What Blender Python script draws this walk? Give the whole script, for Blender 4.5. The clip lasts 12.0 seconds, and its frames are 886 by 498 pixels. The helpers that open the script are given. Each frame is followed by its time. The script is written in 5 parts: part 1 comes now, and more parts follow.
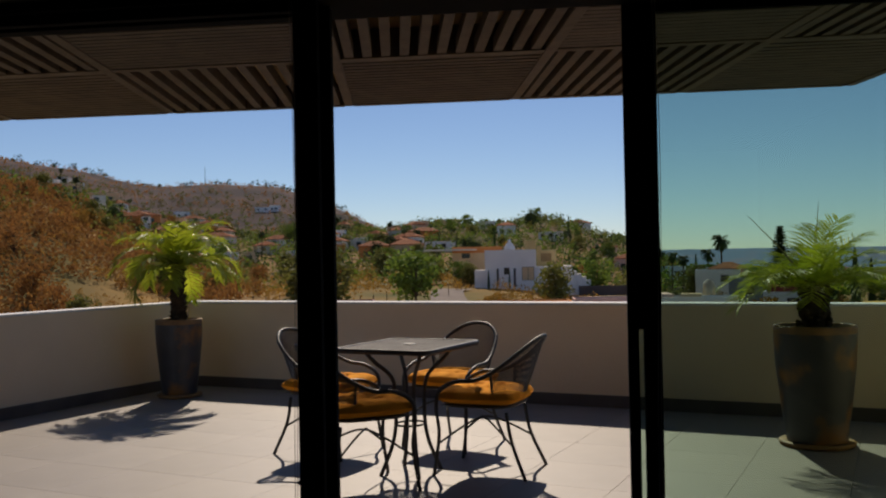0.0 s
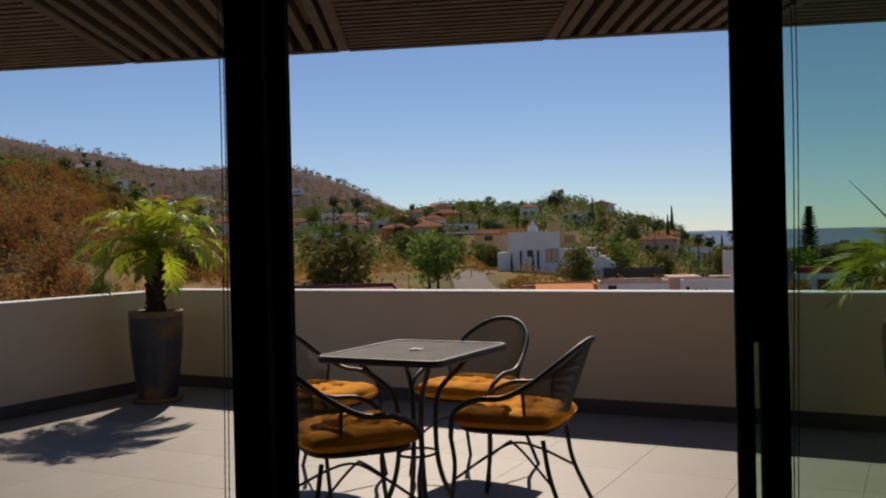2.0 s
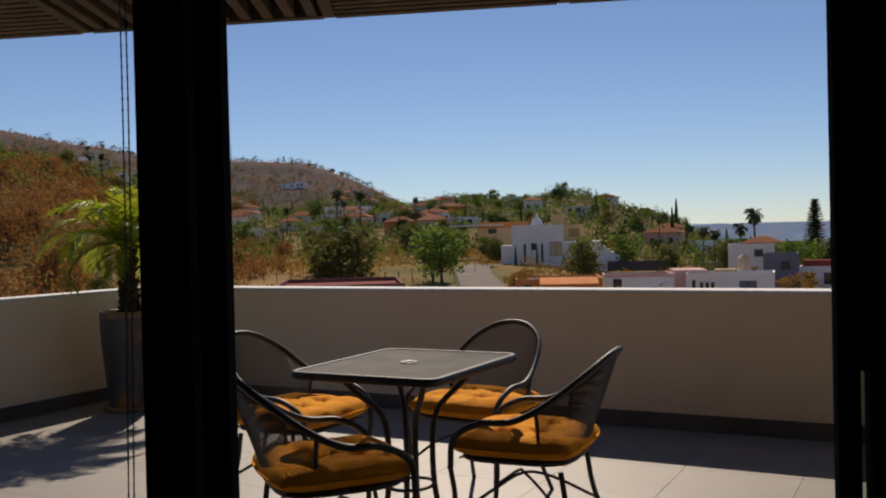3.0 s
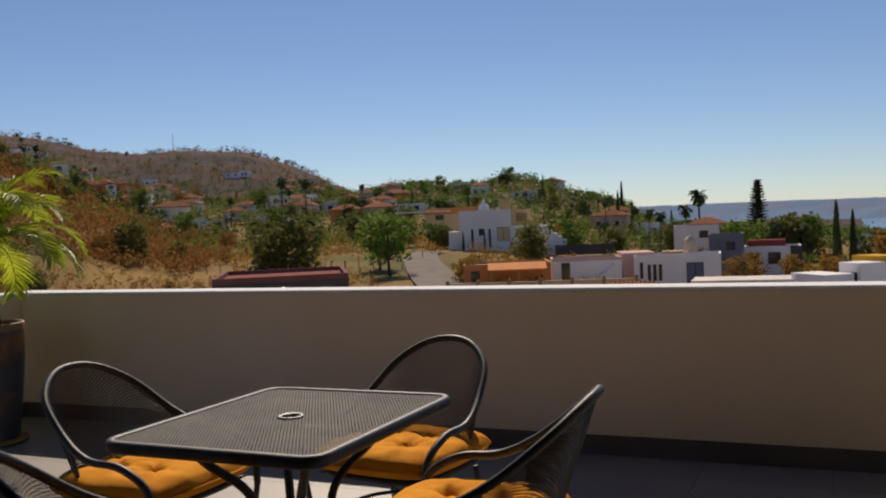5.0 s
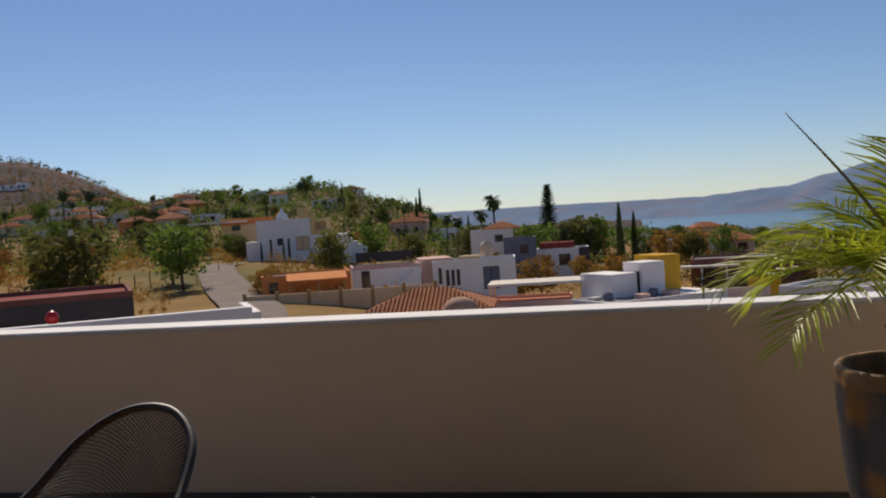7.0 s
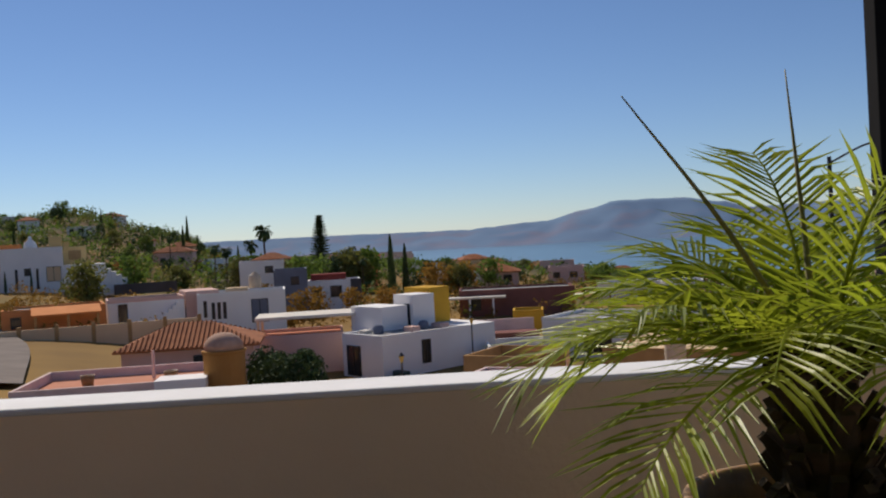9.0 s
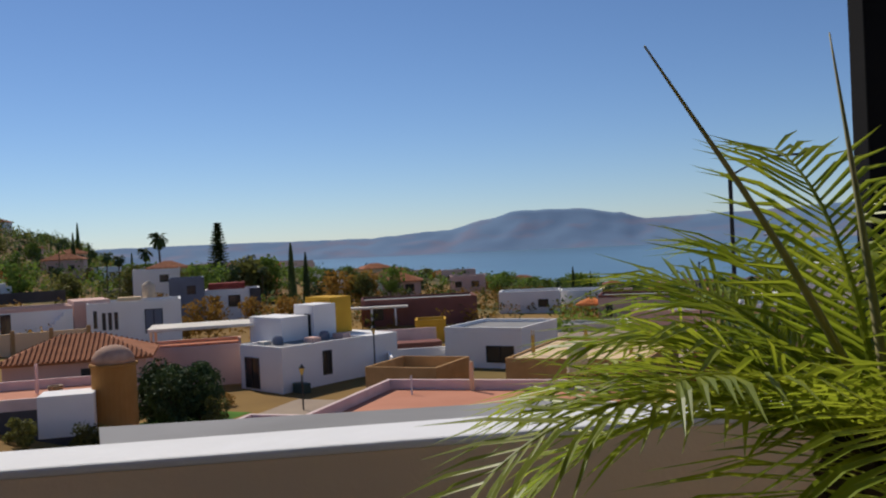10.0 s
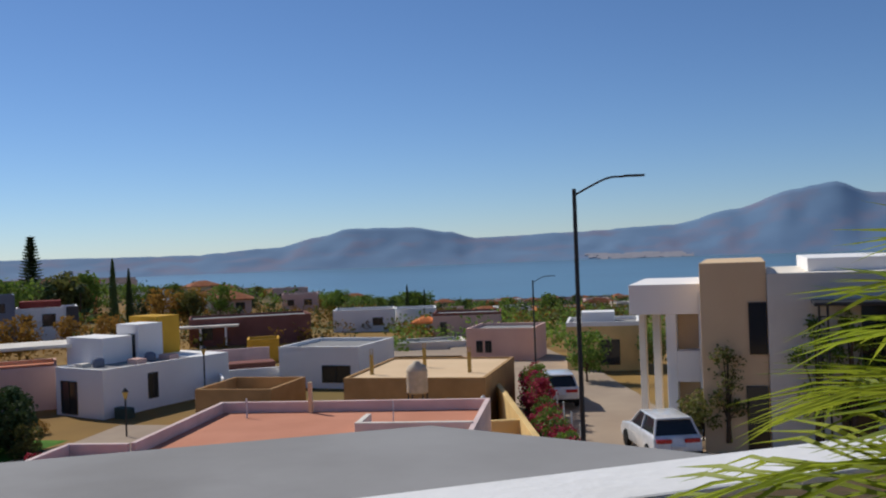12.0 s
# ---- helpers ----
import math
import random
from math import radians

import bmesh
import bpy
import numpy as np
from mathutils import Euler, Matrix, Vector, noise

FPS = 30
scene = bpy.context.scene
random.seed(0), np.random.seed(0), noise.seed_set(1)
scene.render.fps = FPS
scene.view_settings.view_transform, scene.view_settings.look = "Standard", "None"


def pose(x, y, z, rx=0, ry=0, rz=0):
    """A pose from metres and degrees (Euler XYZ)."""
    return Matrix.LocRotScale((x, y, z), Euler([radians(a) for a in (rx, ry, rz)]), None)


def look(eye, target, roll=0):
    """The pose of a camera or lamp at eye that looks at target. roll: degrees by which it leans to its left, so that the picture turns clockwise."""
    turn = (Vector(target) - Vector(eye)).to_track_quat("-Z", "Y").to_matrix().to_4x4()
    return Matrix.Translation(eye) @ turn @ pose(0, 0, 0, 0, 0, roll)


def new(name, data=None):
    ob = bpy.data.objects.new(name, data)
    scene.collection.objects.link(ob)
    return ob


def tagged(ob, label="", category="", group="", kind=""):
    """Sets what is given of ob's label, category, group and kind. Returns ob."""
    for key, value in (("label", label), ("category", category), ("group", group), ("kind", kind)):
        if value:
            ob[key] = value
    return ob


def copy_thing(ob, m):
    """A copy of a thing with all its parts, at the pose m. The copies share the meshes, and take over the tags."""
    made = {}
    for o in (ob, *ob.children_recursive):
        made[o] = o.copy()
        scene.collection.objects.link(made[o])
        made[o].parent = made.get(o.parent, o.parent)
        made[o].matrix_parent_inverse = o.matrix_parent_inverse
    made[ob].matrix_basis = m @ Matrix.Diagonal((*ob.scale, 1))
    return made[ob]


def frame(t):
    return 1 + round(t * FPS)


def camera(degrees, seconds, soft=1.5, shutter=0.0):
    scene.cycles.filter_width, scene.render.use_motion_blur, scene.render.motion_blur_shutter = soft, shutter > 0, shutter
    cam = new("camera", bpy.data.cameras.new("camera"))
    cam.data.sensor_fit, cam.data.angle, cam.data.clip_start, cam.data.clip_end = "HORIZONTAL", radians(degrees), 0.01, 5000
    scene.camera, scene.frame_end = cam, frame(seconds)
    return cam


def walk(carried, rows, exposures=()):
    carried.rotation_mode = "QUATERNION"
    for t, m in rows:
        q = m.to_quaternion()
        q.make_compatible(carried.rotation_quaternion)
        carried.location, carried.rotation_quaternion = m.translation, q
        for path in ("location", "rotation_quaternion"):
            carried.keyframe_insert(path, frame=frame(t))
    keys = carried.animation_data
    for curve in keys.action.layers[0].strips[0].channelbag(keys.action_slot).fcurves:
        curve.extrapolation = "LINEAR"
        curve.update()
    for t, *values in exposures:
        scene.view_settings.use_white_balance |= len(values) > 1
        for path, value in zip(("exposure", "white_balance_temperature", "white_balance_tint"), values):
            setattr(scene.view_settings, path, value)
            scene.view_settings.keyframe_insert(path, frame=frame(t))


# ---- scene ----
cam = camera(50.99, 12.0, soft=2.1)
# seconds, x, y, z, yaw, pitch, lean
PATH = [
    (0, 0.708, 0.303, 1.303, 26.06, 0.62, 1.10),
    (0.5, 0.596, 0.607, 1.301, 26.47, 0.37, 1.14),
    (1, 0.468, 0.917, 1.301, 26.93, 0.06, 1.29),
    (1.5, 0.321, 1.199, 1.296, 27.22, -0.20, 1.38),
    (2, 0.149, 1.516, 1.289, 27.46, -0.43, 1.35),
    (2.5, -0.007, 1.829, 1.285, 27.70, -0.63, 1.34),
    (4.5, -0.503, 3.012, 1.293, 26.22, -1.53, 2.13),
    (5, -0.574, 3.253, 1.294, 24.46, -1.78, 2.47),
    (5.5, -0.586, 3.447, 1.305, 22.11, -1.98, 2.87),
    (6, -0.603, 3.649, 1.318, 19.27, -2.08, 3.22),
    (6.5, -0.617, 3.869, 1.337, 15.90, -2.11, 3.52),
    (7, -0.611, 4.081, 1.336, 12.22, -1.97, 3.78),
    (7.5, -0.566, 4.340, 1.343, 8.42, -1.72, 3.82),
    (9.5, -0.567, 5.634, 1.355, -4.78, -0.74, 2.86),
    (10, -0.564, 5.912, 1.371, -7.77, -0.65, 2.72),
    (10.5, -0.595, 6.081, 1.361, -10.75, -0.51, 2.56),
    (11, -0.622, 6.246, 1.369, -13.56, -0.42, 2.48),
    (11.5, -0.659, 6.417, 1.379, -16.02, -0.25, 2.32),
    (12, -0.739, 6.655, 1.345, -18.12, 0.04, 2.15),
]
walk(cam, [(t, pose(x, y, z, 90 + pitch, lean, yaw)) for t, x, y, z, yaw, pitch, lean in PATH],
     exposures=[(0.0, 0.16, 6950, 14), (5.0, 0.18, 6950, 14), (7.5, 0.18, 6700, 13), (9.5, 0.16, 6300, 11), (12.0, 0.15, 5900, 8.5)])

# ---- world, sun ----
SUN_HEADING, SUN_HEIGHT = -27.5, 41.6
world = bpy.data.worlds.new("world")
scene.world = world
world.use_nodes = True
wn = world.node_tree
sky = wn.nodes.new("ShaderNodeTexSky")
sky.sky_type = "NISHITA"
sky.sun_disc = False
sky.sun_elevation = radians(SUN_HEIGHT)
sky.sun_rotation = radians(SUN_HEADING)
sky.altitude = 1500
sky.air_density, sky.dust_density, sky.ozone_density = 1.0, 0.1, 3.2
wn.nodes["Background"].inputs["Strength"].default_value = 0.061
tint = wn.nodes.new("ShaderNodeMix")
tint.data_type, tint.blend_type = "RGBA", "MULTIPLY"
tint.inputs["Factor"].default_value = 1.0
tint.inputs["B"].default_value = (0.905, 0.975, 1.105, 1)
wn.links.new(sky.outputs[0], tint.inputs["A"])
wn.links.new(tint.outputs["Result"], wn.nodes["Background"].inputs["Color"])
sun = new("sun", bpy.data.lights.new("sun", "SUN"))
sun.data.energy, sun.data.angle, sun.data.color = 3.5, radians(0.6), (1.0, 0.9, 0.76)
toward = Vector((math.sin(radians(SUN_HEADING)), math.cos(radians(SUN_HEADING)), math.tan(radians(SUN_HEIGHT))))
sun.matrix_world = look(toward * 100, (0, 0, 0))

# ---- materials ----
MATS = {}


def mat(name, color, rough=0.8, metal=0.0, color2=None, scale=4.0, bump=0.0, bump_scale=60.0, spread=0.0, stain=None, stain_scale=1.5, stain_at=(0.5, 0.62), coat=0.0, through_light=0.0):
    """Procedural surface: base colour mottled with color2, an optional stain colour, fine bump, per-object variation."""
    if name in MATS:
        return MATS[name]
    m = bpy.data.materials.new(name)
    m.use_nodes = True
    t = m.node_tree
    b = t.nodes["Principled BSDF"]
    b.inputs["Roughness"].default_value = rough
    b.inputs["Metallic"].default_value = metal
    b.inputs["Coat Weight"].default_value = coat
    b.inputs["Specular IOR Level"].default_value = 0.1 if rough >= 0.9 else 0.5
    co = t.nodes.new("ShaderNodeTexCoord")
    c2 = color2 or tuple(v * 0.8 for v in color)
    n = t.nodes.new("ShaderNodeTexNoise")
    n.inputs["Scale"].default_value, n.inputs["Detail"].default_value = scale, 6
    t.links.new(co.outputs["Object"], n.inputs["Vector"])
    ramp = t.nodes.new("ShaderNodeValToRGB")
    ramp.color_ramp.elements[0].position, ramp.color_ramp.elements[1].position = 0.35, 0.68
    ramp.color_ramp.elements[0].color, ramp.color_ramp.elements[1].color = (*c2, 1), (*color, 1)
    t.links.new(n.outputs["Fac"], ramp.inputs["Fac"])
    out = ramp.outputs["Color"]
    if stain:
        s = t.nodes.new("ShaderNodeTexNoise")
        s.inputs["Scale"].default_value, s.inputs["Detail"].default_value = stain_scale, 4
        t.links.new(co.outputs["Object"], s.inputs["Vector"])
        r = t.nodes.new("ShaderNodeMapRange")
        r.inputs["From Min"].default_value, r.inputs["From Max"].default_value = stain_at
        t.links.new(s.outputs["Fac"], r.inputs["Value"])
        x = t.nodes.new("ShaderNodeMix")
        x.data_type = "RGBA"
        t.links.new(r.outputs["Result"], x.inputs["Factor"])
        t.links.new(out, x.inputs["A"])
        x.inputs["B"].default_value = (*stain, 1)
        out = x.outputs["Result"]
    if spread:
        info = t.nodes.new("ShaderNodeObjectInfo")
        r = t.nodes.new("ShaderNodeMapRange")
        r.inputs["To Min"].default_value, r.inputs["To Max"].default_value = 1 - spread, 1 + spread
        t.links.new(info.outputs["Random"], r.inputs["Value"])
        h = t.nodes.new("ShaderNodeHueSaturation")
        t.links.new(r.outputs["Result"], h.inputs["Value"])
        t.links.new(out, h.inputs["Color"])
        out = h.outputs["Color"]
    t.links.new(out, b.inputs["Base Color"])
    if bump:
        n2 = t.nodes.new("ShaderNodeTexNoise")
        n2.inputs["Scale"].default_value, n2.inputs["Detail"].default_value = bump_scale, 4
        t.links.new(co.outputs["Object"], n2.inputs["Vector"])
        bp = t.nodes.new("ShaderNodeBump")
        bp.inputs["Strength"].default_value, bp.inputs["Distance"].default_value = bump, 0.01
        t.links.new(n2.outputs["Fac"], bp.inputs["Height"])
        t.links.new(bp.outputs["Normal"], b.inputs["Normal"])
    if through_light:
        tr = t.nodes.new("ShaderNodeBsdfTranslucent")
        t.links.new(out, tr.inputs["Color"])
        mx = t.nodes.new("ShaderNodeMixShader")
        mx.inputs["Fac"].default_value = through_light
        t.links.new(b.outputs[0], mx.inputs[1])
        t.links.new(tr.outputs[0], mx.inputs[2])
        t.links.new(mx.outputs[0], t.nodes["Material Output"].inputs["Surface"])
    MATS[name] = m
    return m


def glass_mat(name, color, rough=0.0):
    m = bpy.data.materials.new(name)
    m.use_nodes = True
    t = m.node_tree
    t.nodes.remove(t.nodes["Principled BSDF"])
    tr, gl, mx = t.nodes.new("ShaderNodeBsdfTransparent"), t.nodes.new("ShaderNodeBsdfGlossy"), t.nodes.new("ShaderNodeMixShader")
    fr = t.nodes.new("ShaderNodeFresnel")
    fr.inputs["IOR"].default_value = 1.45
    tr.inputs["Color"].default_value, gl.inputs["Roughness"].default_value = (*color, 1), rough
    t.links.new(fr.outputs[0], mx.inputs["Fac"])
    t.links.new(tr.outputs[0], mx.inputs[1])
    t.links.new(gl.outputs[0], mx.inputs[2])
    t.links.new(mx.outputs[0], t.nodes["Material Output"].inputs["Surface"])
    return m


# white plaster, its colour yellowed to imitate warm light bounced off the floor
WHITE = mat("bounce_warmed_plaster", (0.93, 0.74, 0.51), 0.88, color2=(0.87, 0.68, 0.46), scale=1.3, bump=0.25, bump_scale=45, stain=(0.74, 0.58, 0.4), stain_scale=0.6, stain_at=(0.5, 0.8))
CAPWHITE = mat("parapet_cap_paint", (0.82, 0.81, 0.8), 0.85, color2=(0.74, 0.73, 0.71), scale=3, bump=0.3, bump_scale=30)
SKIRT = mat("dark_stone_skirting", (0.13, 0.11, 0.095), 0.6, color2=(0.09, 0.075, 0.065), scale=3, bump=0.1)
TILE = mat("porcelain_floor_tile", (0.29, 0.258, 0.23), 0.5, color2=(0.24, 0.216, 0.193), scale=1.6, bump=0.06, bump_scale=40, spread=0.035, stain=(0.29, 0.235, 0.185), stain_scale=0.9, stain_at=(0.55, 0.75))
GROUT = mat("grey_grout", (0.24, 0.218, 0.2), 0.9)
BLACK = mat("black_aluminium", (0.012, 0.012, 0.013), 0.92, color2=(0.008, 0.008, 0.009), bump=0.03)
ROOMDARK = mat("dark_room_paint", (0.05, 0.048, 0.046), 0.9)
SLAT = mat("dark_stained_slat", (0.14, 0.105, 0.075), 0.65, color2=(0.09, 0.068, 0.05), scale=7, bump=0.2, bump_scale=25, spread=0.15)
DECK = mat("ochre_roof_board", (0.62, 0.44, 0.22), 0.8, color2=(0.5, 0.35, 0.17), scale=3, bump=0.1)
IRON = mat("dark_wrought_iron", (0.055, 0.055, 0.058), 0.5, 0.2, color2=(0.035, 0.035, 0.038), scale=30, bump=0.12, bump_scale=200)
TABLERING = mat("worn_grey_ring", (0.3, 0.3, 0.3), 0.5, 0.4)
TABLEMESH = mat("dusty_grey_mesh", (0.125, 0.12, 0.117), 0.8, 0.1, color2=(0.07, 0.068, 0.066), scale=7, bump=0.1)
CUSHION = mat("orange_cushion_cloth", (0.86, 0.36, 0.03), 0.9, color2=(0.74, 0.28, 0.02), scale=9, bump=0.35, bump_scale=300)
POT = mat("glazed_grey_pot", (0.085, 0.085, 0.09), 0.4, color2=(0.05, 0.05, 0.055), scale=3, bump=0.2, bump_scale=12, stain=(0.32, 0.14, 0.03), stain_scale=4.0, stain_at=(0.52, 0.66))
POTRIM = mat("rusty_pot_rim", (0.36, 0.19, 0.06), 0.6, color2=(0.22, 0.12, 0.05), scale=14, bump=0.3, bump_scale=40)
SOIL = mat("potting_soil", (0.035, 0.026, 0.018), 1.0, bump=1.0, bump_scale=40)
BARK = mat("palm_bark", (0.10, 0.07, 0.045), 0.95, color2=(0.055, 0.04, 0.028), scale=14, bump=0.8, bump_scale=30)
LEAF = mat("palm_leaflet", (0.42, 0.46, 0.035), 0.42, color2=(0.24, 0.31, 0.02), scale=6, spread=0.25, through_light=0.55)
SPEAR = mat("unopened_palm_spear", (0.34, 0.28, 0.14), 0.7, color2=(0.24, 0.24, 0.08), scale=8)
GLASS = glass_mat("tinted_glass", (0.68, 0.80, 0.735))
WINDOWGLASS = mat("dark_window_glass", (0.02, 0.024, 0.028), 0.08, color2=(0.03, 0.034, 0.04), scale=0.6)
CONCRETE = mat("grey_concrete_roof", (0.33, 0.32, 0.31), 0.9, color2=(0.28, 0.27, 0.26), scale=0.8, bump=0.2, bump_scale=20, stain=(0.24, 0.23, 0.22), stain_scale=0.5, stain_at=(0.55, 0.75))
GROUND = mat("dry_grass_ground", (0.34, 0.21, 0.065), 1.0, color2=(0.23, 0.14, 0.05), scale=0.08, bump=0.6, bump_scale=2, stain=(0.13, 0.115, 0.04), stain_scale=0.025, stain_at=(0.48, 0.62))


def haze_far_slopes(m):
    """Blends the land by distance to mauve-brown: scrub with air haze in its colour."""
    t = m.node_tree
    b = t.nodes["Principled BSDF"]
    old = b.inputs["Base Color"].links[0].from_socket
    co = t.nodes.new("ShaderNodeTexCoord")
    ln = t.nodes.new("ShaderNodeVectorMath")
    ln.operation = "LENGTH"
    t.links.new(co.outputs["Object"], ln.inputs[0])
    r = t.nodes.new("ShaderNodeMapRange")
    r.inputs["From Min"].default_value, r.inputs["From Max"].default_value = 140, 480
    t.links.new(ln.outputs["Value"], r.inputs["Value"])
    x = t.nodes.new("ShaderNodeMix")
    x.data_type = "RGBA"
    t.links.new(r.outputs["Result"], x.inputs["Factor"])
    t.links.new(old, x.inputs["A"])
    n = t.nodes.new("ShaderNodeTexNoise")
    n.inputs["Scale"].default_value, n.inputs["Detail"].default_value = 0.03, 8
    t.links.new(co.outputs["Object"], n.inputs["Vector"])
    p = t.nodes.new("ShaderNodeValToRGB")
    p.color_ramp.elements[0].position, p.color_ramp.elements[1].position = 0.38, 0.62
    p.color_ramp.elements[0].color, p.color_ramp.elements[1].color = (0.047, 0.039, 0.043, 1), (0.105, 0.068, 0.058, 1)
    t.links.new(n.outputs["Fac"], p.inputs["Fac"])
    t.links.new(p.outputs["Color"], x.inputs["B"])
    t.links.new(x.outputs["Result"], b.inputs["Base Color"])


haze_far_slopes(GROUND)
ROADM = mat("grey_cobble_road", (0.25, 0.21, 0.18), 0.95, color2=(0.2, 0.165, 0.14), scale=0.5, bump=0.5, bump_scale=8)
PAVE = mat("tan_paving", (0.42, 0.33, 0.24), 0.95, color2=(0.35, 0.27, 0.2), scale=0.4, bump=0.4, bump_scale=6)
LAWN = mat("green_lawn", (0.10, 0.22, 0.03), 1.0, color2=(0.07, 0.15, 0.02), scale=2, bump=0.6, bump_scale=30)
WATER = mat("lake_water", (0.10, 0.20, 0.26), 0.28, color2=(0.085, 0.17, 0.23), scale=0.004)
# far range: the blue of distance haze is put into its base colour
MOUNT = mat("haze_tinted_mountain", (0.165, 0.25, 0.37), 1.0, color2=(0.135, 0.21, 0.325), scale=0.004, bump=0.0, stain=(0.195, 0.215, 0.30), stain_scale=0.006, stain_at=(0.48, 0.66))
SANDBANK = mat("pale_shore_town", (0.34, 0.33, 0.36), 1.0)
HWHITE = mat("house_white", (0.92, 0.89, 0.86), 0.9, color2=(0.87, 0.84, 0.81), scale=0.5, bump=0.1, bump_scale=6)
HGREY = mat("house_blue_grey", (0.20, 0.22, 0.28), 0.9, scale=0.5)
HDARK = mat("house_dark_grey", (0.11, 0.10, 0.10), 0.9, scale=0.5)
HORANGE = mat("house_orange", (0.78, 0.31, 0.11), 0.9, color2=(0.68, 0.26, 0.09), scale=0.7)
HPINK = mat("house_pink", (0.75, 0.50, 0.42), 0.9, color2=(0.68, 0.44, 0.37), scale=0.6)
HYELLOW = mat("house_yellow", (0.68, 0.40, 0.05), 0.9, color2=(0.6, 0.34, 0.04), scale=0.6)
HPALE = mat("house_pale_yellow", (0.8, 0.56, 0.24), 0.9, scale=0.6)
HTAN = mat("house_tan", (0.78, 0.57, 0.35), 0.9, color2=(0.72, 0.52, 0.31), scale=0.5)
HBEIGE = mat("house_beige", (0.86, 0.79, 0.68), 0.9, scale=0.5)
HMAROON = mat("house_maroon", (0.25, 0.11, 0.09), 0.9, scale=0.6)
BRICK = mat("raw_tan_block", (0.47, 0.29, 0.13), 0.95, color2=(0.38, 0.23, 0.1), scale=1.2, bump=0.4, bump_scale=9)
CLAY = mat("clay_roof_tile", (0.42, 0.17, 0.08), 0.9, color2=(0.3, 0.12, 0.06), scale=1.5, bump=0.5, bump_scale=14, spread=0.15)
PINKROOF = mat("red_sealed_roof", (0.60, 0.27, 0.17), 0.9, color2=(0.53, 0.23, 0.14), scale=0.6, bump=0.1)
REDROOF = mat("dark_red_roof", (0.28, 0.06, 0.05), 0.9)
STUCCOPINK = mat("pale_pink_parapet", (0.82, 0.63, 0.58), 0.9, scale=0.8)
WOODDOOR = mat("orange_wood_door", (0.45, 0.17, 0.04), 0.6)
POLE = mat("black_lamp_post", (0.02, 0.02, 0.022), 0.5)
CARWHITE = mat("white_car_paint", (0.8, 0.8, 0.81), 0.25, coat=0.6)
TYRE = mat("black_rubber", (0.02, 0.02, 0.02), 0.9)
CHROME = mat("steel_rim", (0.5, 0.5, 0.52), 0.3, 1.0)
TAILRED = mat("red_tail_lamp", (0.5, 0.015, 0.015), 0.3)
TANK = mat("beige_water_tank", (0.62, 0.50, 0.36), 0.7)
PIPE = mat("white_pipe", (0.7, 0.7, 0.7), 0.6)
LANTERN = mat("yellow_lantern_glass", (0.75, 0.5, 0.12), 0.4)
FOLIAGE = [mat("foliage_green", (0.17, 0.24, 0.035), 0.8, color2=(0.09, 0.145, 0.022), scale=1.5, spread=0.35, through_light=0.4),
           mat("foliage_dry", (0.38, 0.19, 0.05), 0.9, color2=(0.24, 0.11, 0.04), scale=1.5, spread=0.3, through_light=0.35),
           mat("foliage_dark", (0.07, 0.11, 0.026), 0.85, color2=(0.038, 0.065, 0.017), scale=2, spread=0.3, through_light=0.1),
           mat("foliage_ochre", (0.36, 0.21, 0.045), 0.9, color2=(0.25, 0.14, 0.03), scale=1.5, spread=0.25, through_light=0.35),
           mat("foliage_olive", (0.19, 0.19, 0.04), 0.85, color2=(0.12, 0.12, 0.03), scale=1.5, spread=0.3, through_light=0.35)]
FLOWER = mat("bougainvillea", (0.42, 0.03, 0.1), 0.8, color2=(0.3, 0.035, 0.03), scale=3, through_light=0.3)
WOODTRUNK = mat("tree_bark", (0.12, 0.085, 0.06), 0.95, color2=(0.08, 0.055, 0.04), scale=5, bump=0.5, bump_scale=15)

# ---- mesh helpers ----
S = 0.9  # metres per unit of the plan


def finish(name, bm, material, parent=None, smooth=False):
    me = bpy.data.meshes.new(name)
    bm.normal_update()
    bm.to_mesh(me)
    bm.free()
    for m in (material if isinstance(material, (list, tuple)) else [material]):
        me.materials.append(m)
    if smooth:
        for p in me.polygons:
            p.use_smooth = True
    ob = new(name, me)
    if parent:
        ob.parent = parent
    return ob


def part(name, bm, material, parent, label="", smooth=False):
    ob = finish(name, bm, material, parent, smooth)
    if label:
        ob["label"] = label
    return ob


def thing(name, at, rz=0, label="", category="", group="", kind=""):
    e = new(name)
    e.matrix_basis = pose(*at, 0, 0, rz)
    return tagged(e, label, category, group, kind)


def box(bm, x0, y0, z0, x1, y1, z1, bevel=0.0, m=None):
    vs = [bm.verts.new((x, y, z)) for x in (x0, x1) for y in (y0, y1) for z in (z0, z1)]
    idx = ((0, 1, 3, 2), (4, 6, 7, 5), (0, 4, 5, 1), (2, 3, 7, 6), (0, 2, 6, 4), (1, 5, 7, 3))
    fs = [bm.faces.new([vs[i] for i in f]) for f in idx]
    if bevel:
        es = list({e for f in fs for e in f.edges})
        r = bmesh.ops.bevel(bm, geom=es, offset=bevel, segments=2, affect="EDGES", profile=0.5)
        vs = list({v for f in r["faces"] for v in f.verts} | {v for v in vs if v.is_valid})
    if m is not None:
        bmesh.ops.transform(bm, matrix=m, verts=[v for v in vs if v.is_valid])
    return vs


def prism(bm, pts, z0, z1):
    lo, hi = [bm.verts.new((x, y, z0)) for x, y in pts], [bm.verts.new((x, y, z1)) for x, y in pts]
    n = len(pts)
    bm.faces.new(hi)
    bm.faces.new(lo[::-1])
    for i in range(n):
        bm.faces.new((lo[i], lo[(i + 1) % n], hi[(i + 1) % n], hi[i]))


